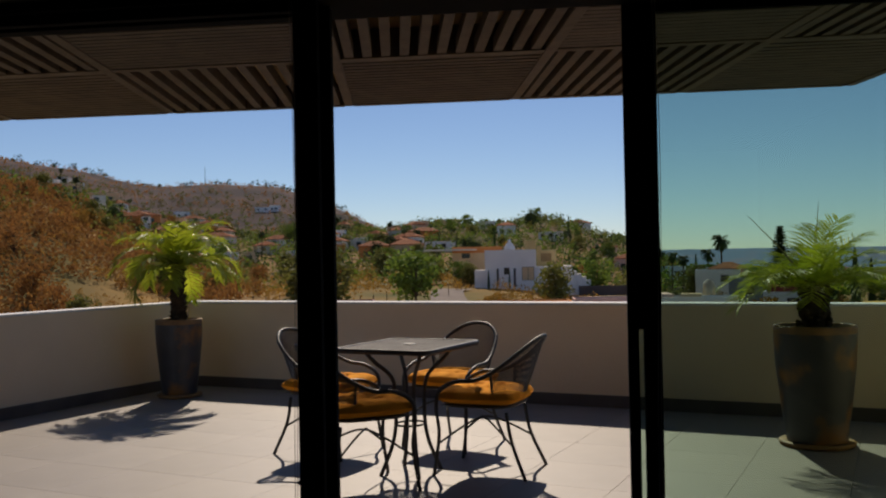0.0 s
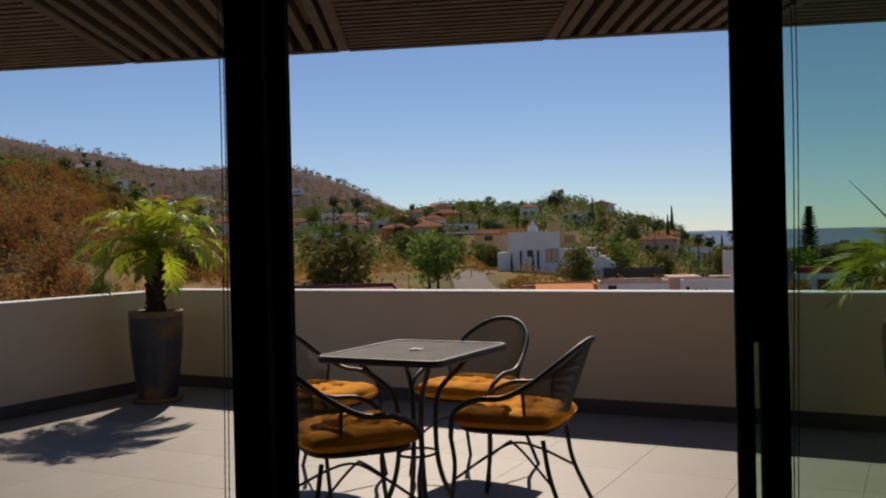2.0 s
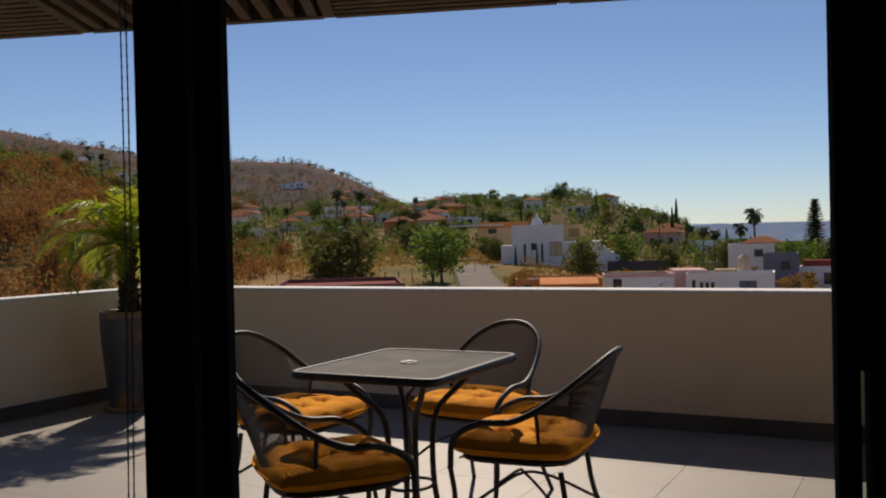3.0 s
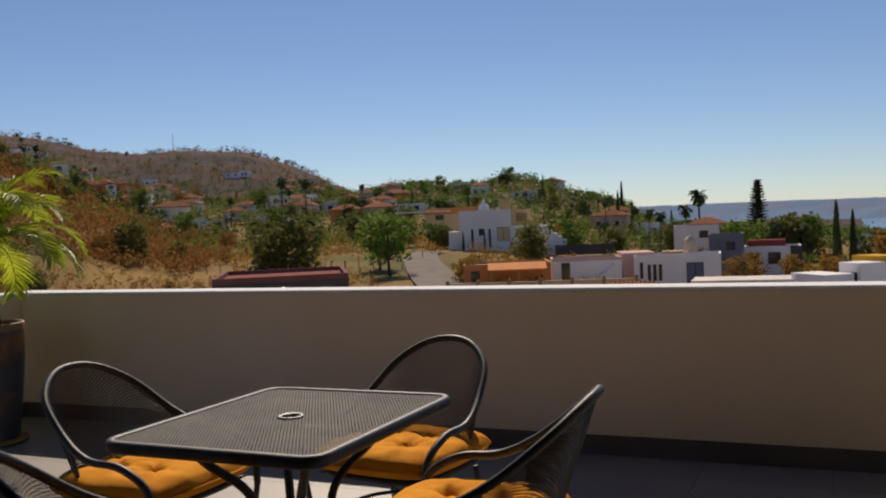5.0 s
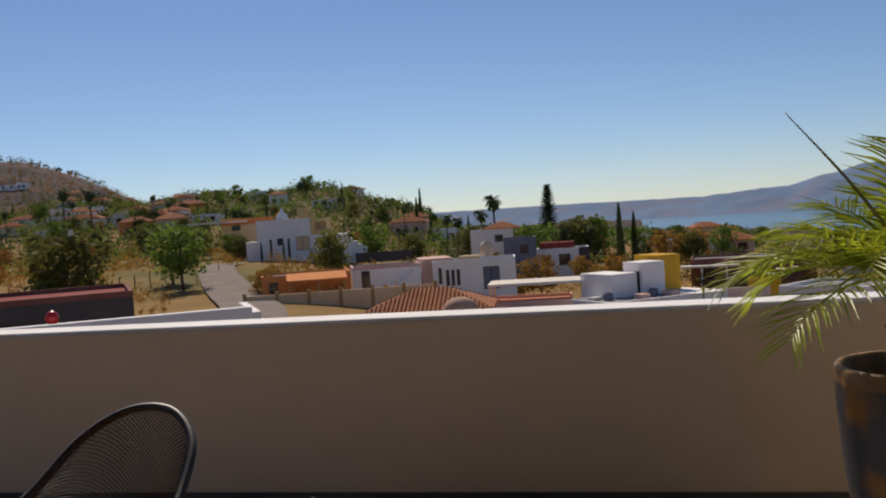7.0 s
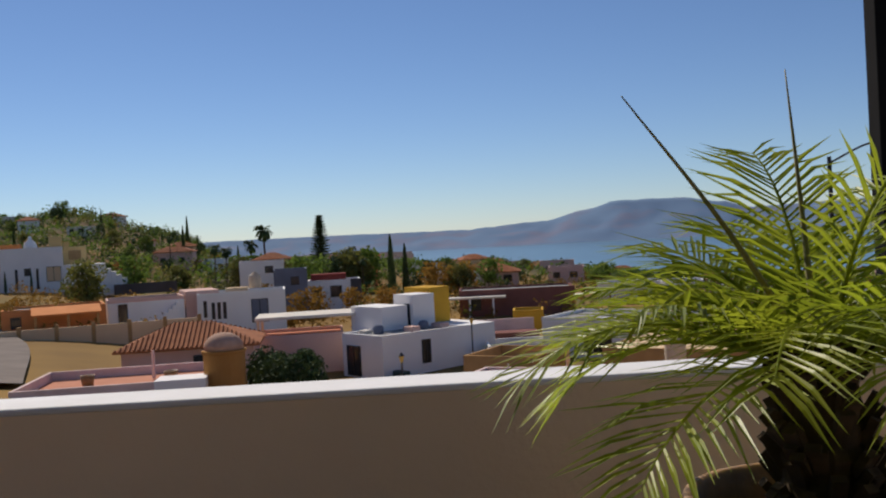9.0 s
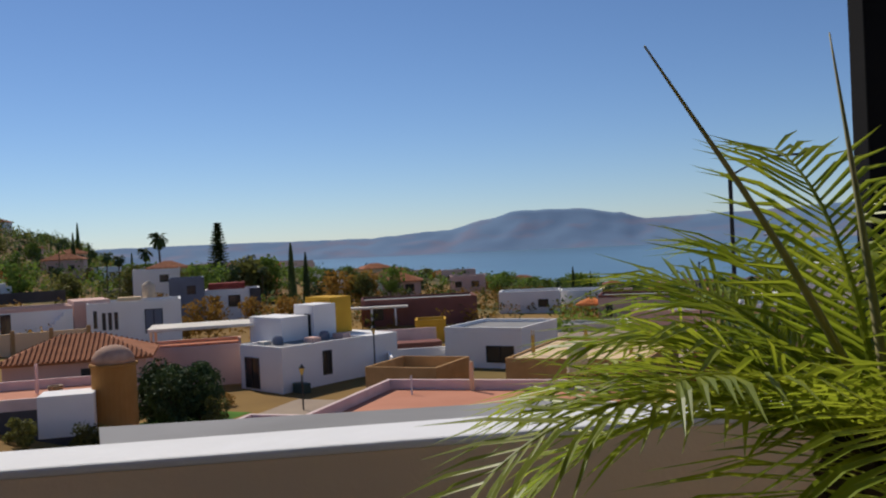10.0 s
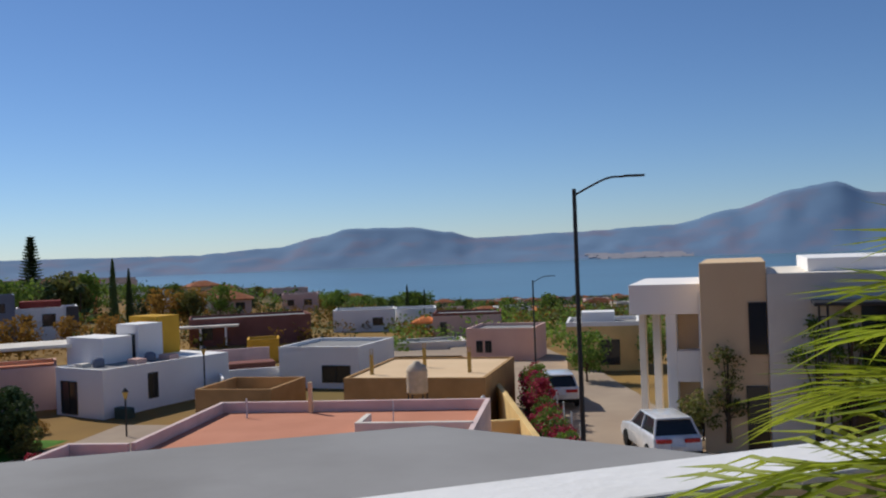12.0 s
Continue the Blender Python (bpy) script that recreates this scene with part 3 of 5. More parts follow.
def make_table(at):
    hx, hy, z, r = 0.315, 0.372, 0.785, 0.055
    t = thing("patio_table", at, 0, "dark wrought-iron patio table with a mesh top and umbrella hole", "table")
    rim = []
    for cx, cy, a0 in ((hx - r, hy - r, 0), (-hx + r, hy - r, 90), (-hx + r, -hy + r, 180), (hx - r, -hy + r, 270)):
        for k in range(7):
            a = radians(a0 + 15 * k)
            rim.append(Vector((cx + r * math.cos(a), cy + r * math.sin(a), z)))
    bm = bmesh.new()
    n = len(rim)
    prof = [(0.0, -0.028), (0.008, -0.022), (0.008, -0.004), (0.002, 0.003), (-0.014, 0.003), (-0.018, -0.004), (-0.016, -0.028)]
    loops = []
    for i, p in enumerate(rim):
        d = (rim[(i + 1) % n] - rim[i - 1]).normalized()
        o = Vector((d.y, -d.x, 0))
        loops.append([bm.verts.new(p + o * a + Vector((0, 0, b))) for a, b in prof])
    for i in range(n):
        a, b = loops[i], loops[(i + 1) % n]
        for k in range(len(prof)):
            bm.faces.new((a[k], b[k], b[(k + 1) % len(prof)], a[(k + 1) % len(prof)]))
    bmesh.ops.recalc_face_normals(bm, faces=bm.faces)
    part("rim", bm, IRON, t, "", True)
    bm = bmesh.new()
    x1, y1, hole = hx - 0.01, hy - 0.01, 0.03

    def ok(x, y):
        if abs(x) > x1 or abs(y) > y1 or math.hypot(x, y) < hole:
            return False
        ax, ay = abs(x) - (hx - r), abs(y) - (hy - r)
        return not (ax > 0 and ay > 0 and math.hypot(ax, ay) > r - 0.005)
    pitch, c, sn = 0.0085, math.cos(radians(32)), math.sin(radians(32))
    for sgn in (1, -1):
        for k in range(-62, 63):
            run = []
            for i in range(-45, 46):
                w = i * 0.012
                x, y = k * pitch * c - w * sn * sgn, k * pitch * sn * sgn + w * c
                if ok(x, y):
                    run.append((x, y, z - 0.002 + 0.0006 * sgn))
                else:
                    if len(run) > 1:
                        ribbon(bm, [run[0], run[-1]], 0.0048, Vector((0, 0, 1)), 0.3)
                    run = []
            if len(run) > 1:
                ribbon(bm, [run[0], run[-1]], 0.0048, Vector((0, 0, 1)), 0.3)
    part("mesh_top", bm, TABLEMESH, t, "fine expanded-metal mesh")
    bm = bmesh.new()
    lathe(bm, [(0.024, -0.02), (0.034, -0.02), (0.036, 0.002), (0.032, 0.004), (0.024, 0.002), (0.024, -0.02)], 28, (0, 0, z), False)
    part("umbrella_ring", bm, TABLERING, t, "pale metal umbrella ring", True)
    for sx, sy in ((1, 1), (-1, 1), (-1, -1), (1, -1)):
        bm = bmesh.new()
        tube(bm, curve_pts([(sx * 0.19, sy * 0.22, z - 0.025), (sx * 0.15, sy * 0.17, 0.69), (sx * 0.075, sy * 0.085, 0.58), (sx * 0.06, sy * 0.07, 0.4), (sx * 0.075, sy * 0.085, 0.2), (sx * 0.13, sy * 0.15, 0.0)], 8), 0.0125, 8)
        part("leg", bm, IRON, t, "", True)
    bm = bmesh.new()
    pts = [(0.088 * math.cos(2 * math.pi * i / 32), 0.102 * math.sin(2 * math.pi * i / 32), 0.3) for i in range(33)]
    tube(bm, pts, 0.007, 6)
    part("leg_ring", bm, IRON, t, "", True)
    bm = bmesh.new()
    for a in (0, 90):
        m = pose(0, 0, 0, 0, 0, a)
        box(bm, -0.17, -0.008, z - 0.045, 0.17, 0.008, z - 0.022, 0.002, m)
    part("top_brace", bm, IRON, t)
    return t


def make_chair():
    """Barrel-backed wrought-iron mesh armchair; front towards +y."""
    c = thing("patio_chair", (0, 0, 0), 0, "dark wrought-iron mesh armchair with an orange cushion", "chair", "chairs round the patio table")
    seat_z, w, d = 0.435, 0.25, 0.235
    back = curve_pts([(0.27, 0.25, 0.40), (0.275, 0.23, 0.52), (0.28, 0.12, 0.585), (0.285, -0.02, 0.60), (0.262, -0.15, 0.66), (0.215, -0.29, 0.765), (0.115, -0.37, 0.835), (0.0, -0.395, 0.855),
                      (-0.115, -0.37, 0.835), (-0.215, -0.29, 0.765), (-0.262, -0.15, 0.66), (-0.285, -0.02, 0.60), (-0.28, 0.12, 0.585), (-0.275, 0.23, 0.52), (-0.27, 0.25, 0.40)], 7)
    bm = bmesh.new()
    tube(bm, back, 0.0135, 8)
    part("arm_and_back_rail", bm, IRON, c, "", True)
    bm = bmesh.new()
    ring = []
    for i in range(40):
        a = 2 * math.pi * i / 40
        x, y = math.cos(a), math.sin(a)
        p = 4.0
        s = (abs(x) ** p + abs(y) ** p) ** (-1 / p)
        ring.append((w * x * s, d * y * s, seat_z))
    tube(bm, ring + [ring[0]], 0.011, 7)
    part("seat_frame", bm, IRON, c, "", True)

    def seat(s, t):
        x, y = (s - 0.5) * 2 * (w - 0.008), (t - 0.5) * 2 * (d - 0.008)
        return (x, y, seat_z - 0.015 * (1 - (2 * s - 1) ** 2) * (1 - (2 * t - 1) ** 2))
    bm = bmesh.new()
    surface_mesh(bm, seat, 40, 36, 0, 0, 0.003)
    part("seat_mesh", bm, IRON, c)

    def hoop(s):
        f = (0.26 + 0.48 * s) * (len(back) - 1)
        i = min(int(f), len(back) - 2)
        return back[i].lerp(back[i + 1], f - i)

    def rear(s, t):
        a = math.pi * (0.12 + 0.76 * s)
        low = Vector((0.235 * math.cos(a) * 1.02, -0.03 - 0.215 * math.sin(a), seat_z + 0.005))
        return low.lerp(hoop(s), t)
    bm = bmesh.new()
    surface_mesh(bm, rear, 56, 30, 0, 0, 0.003)
    part("back_mesh", bm, IRON, c, "fine expanded-metal mesh back")
    for s in (0.02, 0.98):
        bm = bmesh.new()
        tube(bm, [rear(s, k / 5) for k in range(6)], 0.008, 6)
        part("back_post", bm, IRON, c, "", True)
    for sx in (1, -1):
        bm = bmesh.new()
        tube(bm, curve_pts([(sx * 0.27, 0.25, 0.41), (sx * 0.262, 0.235, 0.25), (sx * 0.275, 0.27, 0.0)], 8), 0.0115, 7)
        part("leg", bm, IRON, c, "", True)
        bm = bmesh.new()
        tube(bm, curve_pts([(sx * 0.21, -0.2, 0.4), (sx * 0.215, -0.235, 0.22), (sx * 0.25, -0.33, 0.0)], 8), 0.0115, 7)
        part("leg", bm, IRON, c, "", True)
        bm = bmesh.new()
        tube(bm, curve_pts([(sx * 0.263, 0.24, 0.2), (sx * 0.16, 0.1, 0.3), (sx * 0.0, 0.02, 0.335), (-sx * 0.1, -0.08, 0.3), (-sx * 0.215, -0.235, 0.2)], 6), 0.007, 6)
        part("cross_brace", bm, IRON, c, "", True)
    return c


def make_cushion():
    q = thing("seat_cushion", (0, 0, 0), 0, "tufted orange cloth seat cushion on an iron chair", "cushion", "orange chair cushions")
    bm = bmesh.new()
    n = 36
    tufts = [(-0.08, -0.08), (0.08, -0.08), (-0.08, 0.08), (0.08, 0.08)]
    grids = []
    for side in (1, -1):
        g = []
        for i in range(n + 1):
            row = []
            for j in range(n + 1):
                u, v = i / n * 2 - 1, j / n * 2 - 1
                k = (1 - 0.07 * v * v * u * u)
                x, y = u * 0.268 * (1 - 0.03 * v * v) * k, v * 0.262 * (1 - 0.03 * u * u) * k
                edge = max(0.0, (1 - abs(u) ** 6) * (1 - abs(v) ** 6)) ** 0.5
                h = (0.055 if side > 0 else 0.042) * edge
                if side > 0:
                    for tx, ty in tufts:
                        dd = math.hypot(x - tx, y - ty)
                        h -= 0.034 * math.exp(-(dd / 0.03) ** 2) * edge
                    for tx, ty in tufts:
                        for ax, ay in ((1, 0), (0, 1), (0.7, 0.7), (-0.7, 0.7)):
                            off = abs((x - tx) * ay - (y - ty) * ax)
                            al = math.hypot(x - tx, y - ty)
                            h -= 0.011 * math.exp(-(off / 0.009) ** 2) * math.exp(-(al / 0.1) ** 2) * edge
                    h += 0.007 * noise.noise((x * 16, y * 16, 1)) * edge
                row.append(bm.verts.new((x, y, 0.05 + side * h + (0.004 * noise.noise((x * 9, y * 9, 5)) if side > 0 else 0))))
            g.append(row)
        grids.append(g)
        for i in range(n):
            for j in range(n):
                f = (g[i][j], g[i + 1][j], g[i + 1][j + 1], g[i][j + 1])
                bm.faces.new(f if side > 0 else f[::-1])
    bmesh.ops.remove_doubles(bm, verts=bm.verts, dist=0.0008)
    part("pad", bm, CUSHION, q, "", True)
    bm = bmesh.new()
    loop = []
    for i in range(60):
        a = 2 * math.pi * i / 60
        x, y = math.cos(a), math.sin(a)
        p = 7.0
        s = (abs(x) ** p + abs(y) ** p) ** (-1 / p)
        u, v = x * s, y * s
        k = (1 - 0.07 * v * v * u * u)
        loop.append((u * 0.269 * (1 - 0.03 * v * v) * k, v * 0.263 * (1 - 0.03 * u * u) * k, 0.05))
    tube(bm, loop + [loop[0]], 0.0045, 6)
    part("piping", bm, CUSHION, q, "", True)
    for tx, ty in tufts:
        bm = bmesh.new()
        lathe(bm, [(0.001, -0.003), (0.008, -0.001), (0.006, 0.003), (0.001, 0.004)], 10, (tx, ty, 0.07), False)
        part("tuft_button", bm, CUSHION, q, "", True)
    return q


TX, TY = -2.215 * S, 5.925 * S
make_table((TX, TY, 0))
chair = make_chair()
cushion = make_cushion()
SEATS = ((-1.77, 6.2, 95), (-2.36, 6.9, 172), (-3.12, 6.33, 268), (-2.33, 5.47, -40))
for k, (cx, cy, r) in enumerate(SEATS):
    m = pose(cx * S, cy * S, 0, 0, 0, r)
    if k == 0:
        chair.matrix_basis = m
        chair.scale = (0.94, 0.94, 0.97)
        cushion.matrix_basis = m @ pose(0, 0.0, 0.418)
    else:
        copy_thing(chair, m)
        copy_thing(cushion, m @ pose(0, 0.0, 0.418))


def make_pot(name, at, rim_r, foot_r, height, label):
    p = thing(name, at, 0, label, "plant pot", "tall terrace pots")
    bm = bmesh.new()
    lathe(bm, [(foot_r + 0.035, 0.0), (foot_r + 0.05, 0.012), (foot_r + 0.05, 0.03), (foot_r + 0.035, 0.034), (foot_r, 0.03)], 40)
    part("saucer", bm, POTRIM, p, "rusty brown saucer", True)
    bm = bmesh.new()
    h = height
    prof = [(foot_r, 0.034), (foot_r + (rim_r - foot_r) * 0.45, h * 0.35), (foot_r + (rim_r - foot_r) * 0.85, h * 0.66), (rim_r * 1.0, h * 0.88), (rim_r * 0.995, h - 0.05)]
    lathe(bm, prof, 48, (0, 0, 0), False)
    part("body", bm, POT, p, "", True)
    bm = bmesh.new()
    lathe(bm, [(rim_r * 0.995, h - 0.05), (rim_r * 1.0, h - 0.008), (rim_r * 0.985, h), (rim_r * 0.93, h), (rim_r * 0.9, h - 0.012), (rim_r * 0.89, h - 0.09)], 48, (0, 0, 0), False)
    part("rim", bm, POTRIM, p, "rust-brown glazed rim", True)
    bm = bmesh.new()
    lathe(bm, [(rim_r * 0.888, h - 0.075), (rim_r * 0.5, h - 0.06), (0.01, h - 0.055)], 24, (0, 0, 0), False)
    part("soil", bm, SOIL, p, "dark potting soil", True)
    return p


def frond(bm, base, heading, rise, length, droop, width, n, rng, leaf_len):
    """One feather leaf: a bending midrib with narrow folded leaflets on both sides."""
    pts, dirs = [], []
    p, el = Vector(base), rise
    step = length / n
    for i in range(n + 1):
        f = i / n
        d = Vector((math.cos(radians(el)) * math.sin(radians(heading)), math.cos(radians(el)) * math.cos(radians(heading)), math.sin(radians(el))))
        pts.append(p.copy())
        dirs.append(d)
        p = p + d * step
        el -= droop * (0.35 + 1.3 * f) / n
    tube(bm, pts, 0.007, 5, 0.0015)
    for i in range(2, n + 1):
        f = i / n
        d = dirs[i]
        side = d.cross(Vector((0, 0, 1))).normalized()
        up = side.cross(d).normalized()
        ll = leaf_len * (0.35 + 0.65 * math.sin(math.pi * min(1.0, 0.12 + f * 0.8))) * rng.uniform(0.85, 1.1)
        for sgn in (1, -1):
            fw = 0.55 + 0.5 * f
            a = (side * sgn + d * fw + up * rng.uniform(0.1, 0.45)).normalized()
            w = width * rng.uniform(0.8, 1.15)
            b = pts[i] + d * rng.uniform(-0.4, 0.4) * step
            tip_drop = Vector((0, 0, -ll * rng.uniform(0.1, 0.38)))
            across = a.cross(up).normalized() * w * 0.5
            mid = b + a * ll * 0.5 + tip_drop * 0.22
            tip = b + a * ll + tip_drop
            v0, v1 = bm.verts.new(b - across * 0.5), bm.verts.new(b + across * 0.5)
            v2, v3 = bm.verts.new(mid - across), bm.verts.new(mid + across)
            vc = bm.verts.new(mid - up * w * 0.25)
            v4 = bm.verts.new(tip)
            bm.faces.new((v0, vc, v2))
            bm.faces.new((v0, v1, vc))
            bm.faces.new((v1, v3, vc))
            bm.faces.new((v2, vc, v4))
            bm.faces.new((vc, v3, v4))


def make_palm(name, at, trunk_h, trunk_r, specs, spears, label, seed, leaf_len, width, n):
    rng = random.Random(seed)
    p = thing(name, at, 0, label, "palm", "potted palms")
    bm = bmesh.new()
    rings = 14
    prof = []
    for i in range(rings + 1):
        f = i / rings
        prof.append((trunk_r * (1.15 - 0.25 * f) * rng.uniform(0.93, 1.07), trunk_h * f))
    lathe(bm, prof, 18, (0, 0, 0))
    for i in range(120):
        f = rng.random()
        a = rng.uniform(0, 360)
        r = trunk_r * (1.12 - 0.22 * f)
        m = pose(r * math.sin(radians(a)), r * math.cos(radians(a)), f * trunk_h, -35 + rng.uniform(-12, 12), 0, -a)
        box(bm, -0.014, -0.008, -0.005, 0.014, 0.01, 0.05, 0, m)
    part("trunk", bm, BARK, p, "rough brown trunk with old leaf bases")
    for heading, rise, length, droop in specs:
        bm = bmesh.new()
        a = radians(heading)
        frond(bm, (0.03 * math.sin(a), 0.03 * math.cos(a), trunk_h - 0.02), heading, rise, length, droop, width, n, rng, leaf_len)
        part("frond", bm, LEAF, p)
    for tip in spears:
        bm = bmesh.new()
        tube(bm, curve_pts([(0, 0, trunk_h - 0.03), tuple(Vector(tip) * 0.5 + Vector((0, 0, trunk_h * 0.5 + 0.01))), tip], 6), 0.0085, 6, 0.0012)
        part("spear", bm, SPEAR, p, "straw-coloured unopened spear leaf", True)
    return p


PLX, PLY, PRX, PRY = -6.3, 8.21, 0.215, 7.85
make_pot("plant_pot", (PLX * S, PLY * S, 0), 0.225, 0.165, 0.85 * S, "tall dark grey glazed pot with rusty patches")
make_pot("plant_pot", (PRX * S, PRY * S, 0), 0.268, 0.195, 0.90 * S, "large dark grey glazed pot with rusty rim")
rng = random.Random(5)
left_specs = [(i * 137.5 % 360, 86 - 3.1 * i + rng.uniform(-6, 6), rng.uniform(0.56, 0.68), rng.uniform(90, 125)) for i in range(27)]
make_palm("potted_palm", (PLX * S, PLY * S, 0.85 * S - 0.06), 0.60, 0.05, left_specs, [], "sunlit young date palm in a tall grey pot", 3, 0.195, 0.0175, 38)
rng = random.Random(11)
right_specs = [(i * 137.5 % 360, max(10 + i % 5 * 4, 82 - 4.0 * i + rng.uniform(-7, 7)) * (0.62 if i < 12 and 170 < i * 137.5 % 360 < 330 else 1.0), (0.53 if i < 9 else rng.uniform(0.47, 0.6)) * ((0.82 if i < 12 else 0.98) if 170 < i * 137.5 % 360 < 330 else 1.0), rng.uniform(40, 80)) for i in range(25)]
right_specs += [(322, 54, 0.44, 58), (340, 46, 0.46, 62), (354, 56, 0.5, 58)]
zr = 0.90 * S - 0.06
make_palm("potted_palm", (PRX * S, PRY * S, zr), 0.33, 0.075, right_specs, [((-0.23 - PRX) * S, (7.63 - PRY) * S, 1.74 * S - zr), ((0.25 - PRX) * S, (8.04 - PRY) * S, 1.84 * S - zr)],
          "full green date palm in a large grey pot", 8, 0.25, 0.0100, 30)

# ---- plants of the town ----


def leaf_cloud(bm, rng, centre, radius, count, size, squash=0.8):
    """Small leaf blades scattered through a lump."""
    for _ in range(count):
        v = Vector((rng.gauss(0, 1), rng.gauss(0, 1), rng.gauss(0, 1))).normalized() * (rng.random() ** 0.45)
        c = Vector(centre) + Vector((v.x * radius, v.y * radius, v.z * radius * squash))
        a = Vector((rng.uniform(-1, 1), rng.uniform(-1, 1), rng.uniform(-0.6, 0.9))).normalized() * size * rng.uniform(0.6, 1.3)
        b = a.cross(Vector((rng.uniform(-1, 1), rng.uniform(-1, 1), rng.uniform(-1, 1)))).normalized() * size * 0.55
        vs = [bm.verts.new(c - a), bm.verts.new(c + b), bm.verts.new(c + a), bm.verts.new(c - b)]
        bm.faces.new(vs)


def make_tree(name, label, foliage, height, spread, seed, lumps=9, blades=110, size=0.17, bare=0.3, category="tree"):
    rng = random.Random(seed)
    t = thing(name, (0, 0, 0), 0, label, category, "town trees")
    trunk = bmesh.new()
    crown = bmesh.new()
    tube(trunk, curve_pts([(0, 0, -0.3), (rng.uniform(-.1, .1), rng.uniform(-.1, .1), height * bare), (rng.uniform(-.2, .2), rng.uniform(-.2, .2), height * 0.75)], 5), height * 0.03, 6, height * 0.008)
    for k in range(lumps):
        a = k * 137.5 + rng.uniform(-25, 25)
        f = (k + 0.5) / lumps
        r = spread * (0.25 + 0.75 * math.sin(math.pi * (0.2 + 0.65 * f))) * rng.uniform(0.5, 0.9)
        z = height * (bare + (0.93 - bare) * f)
        c = (r * math.sin(radians(a)) * 0.75, r * math.cos(radians(a)) * 0.75, z)
        tube(trunk, curve_pts([(0, 0, height * bare * rng.uniform(0.7, 1.1)), (c[0] * 0.5, c[1] * 0.5, z * 0.75), c], 4), height * 0.012, 5, height * 0.003)
        leaf_cloud(crown, rng, c, spread * rng.uniform(0.38, 0.6), blades, size * rng.uniform(0.8, 1.2))
    part("trunk", trunk, WOODTRUNK, t)
    part("crown", crown, foliage, t)
    return t


def make_cypress(seed, height=6.0, width=0.5):
    rng = random.Random(seed)
    t = thing("cypress_tree", (0, 0, 0), 0, "tall narrow dark green cypress", "tree", "cypress trees")
    bm = bmesh.new()
    tube(bm, [(0, 0, -0.3), (0, 0, height * 0.6)], 0.12, 6, 0.03)
    part("trunk", bm, WOODTRUNK, t)
    bm = bmesh.new()
    for i in range(900):
        f = rng.random()
        r = width * (1 - f) ** 0.6 * min(1, f * 7 + 0.3) * rng.uniform(0.6, 1.08)
        a = rng.uniform(0, 2 * math.pi)
        c = Vector((r * math.cos(a), r * math.sin(a), 0.2 + f * height))
        u = Vector((math.cos(a) * 0.05, math.sin(a) * 0.05, 0.2))
        s = Vector((-math.sin(a), math.cos(a), 0)) * 0.07
        bm.faces.new([bm.verts.new(c - u), bm.verts.new(c + s), bm.verts.new(c + u), bm.verts.new(c - s)])
    part("crown", bm, FOLIAGE[2], t)
    return t


def make_tall_palm(seed, height=8.2, label="tall fan palm above the roofs"):
    rng = random.Random(seed)
    t = thing("palm_tree", (0, 0, 0), 0, label, "palm tree", "town palms")
    bm = bmesh.new()
    tube(bm, curve_pts([(0, 0, -0.3), (0.1, 0, height * 0.5), (0.05, 0.1, height)], 6), 0.16, 7, 0.1)
    part("trunk", bm, WOODTRUNK, t)
    bm = bmesh.new()
    for i in range(44):
        el, a = rng.uniform(-55, 75), rng.uniform(0, 360)
        p = Vector((0.05, 0.1, height))
        for k in range(4):
            d = Vector((math.cos(radians(el)) * math.sin(radians(a)), math.cos(radians(el)) * math.cos(radians(a)), math.sin(radians(el))))
            q = p + d * 0.33
            s = d.cross(Vector((0, 0, 1))).normalized() * (0.2 if k else 0.08)
            for sg in (1, -1):
                bm.faces.new([bm.verts.new(p), bm.verts.new(p + s * sg - Vector((0, 0, 0.08))), bm.verts.new(q + s * sg * 0.8 - Vector((0, 0, 0.13))), bm.verts.new(q)])
            p = q
            el -= 22
    part("crown", bm, FOLIAGE[2], t)
    return t


def make_araucaria():
    rng = random.Random(2)
    t = thing("norfolk_pine", (0, 0, 0), 0, "tall dark layered Norfolk pine", "tree")
    h = 9.2
    bm = bmesh.new()
    tube(bm, [(0, 0, -0.3), (0, 0, h)], 0.2, 7, 0.02)
    part("trunk", bm, WOODTRUNK, t)
    bm = bmesh.new()
    for lv in range(26):
        f = lv / 26
        z, r = 0.8 + f * (h - 0.9), 1.6 * (1 - f) ** 0.75 + 0.15
        for k in range(7):
            a = 2 * math.pi * (k + 0.5 * lv) / 7 + rng.uniform(-0.2, 0.2)
            for i in range(9):
                g = (i + 1) / 9
                c = Vector((math.cos(a) * r * g, math.sin(a) * r * g, z + 0.14 * g * g))
                u = Vector((math.cos(a), math.sin(a), 0.3)) * 0.26
                s = Vector((-math.sin(a), math.cos(a), rng.uniform(-0.7, 0.7))) * 0.34 * (1.1 - 0.6 * g)
                bm.faces.new([bm.verts.new(c - u), bm.verts.new(c + s), bm.verts.new(c + u), bm.verts.new(c - s)])
    part("crown", bm, FOLIAGE[2], t)
    return t


def on_land(x, y, rz=0, k=1.0, sink=0.0):
    return pose(x * S, y * S, (land(x, y) - sink) * S, 0, 0, rz) @ Matrix.Diagonal((k, k, k, 1))


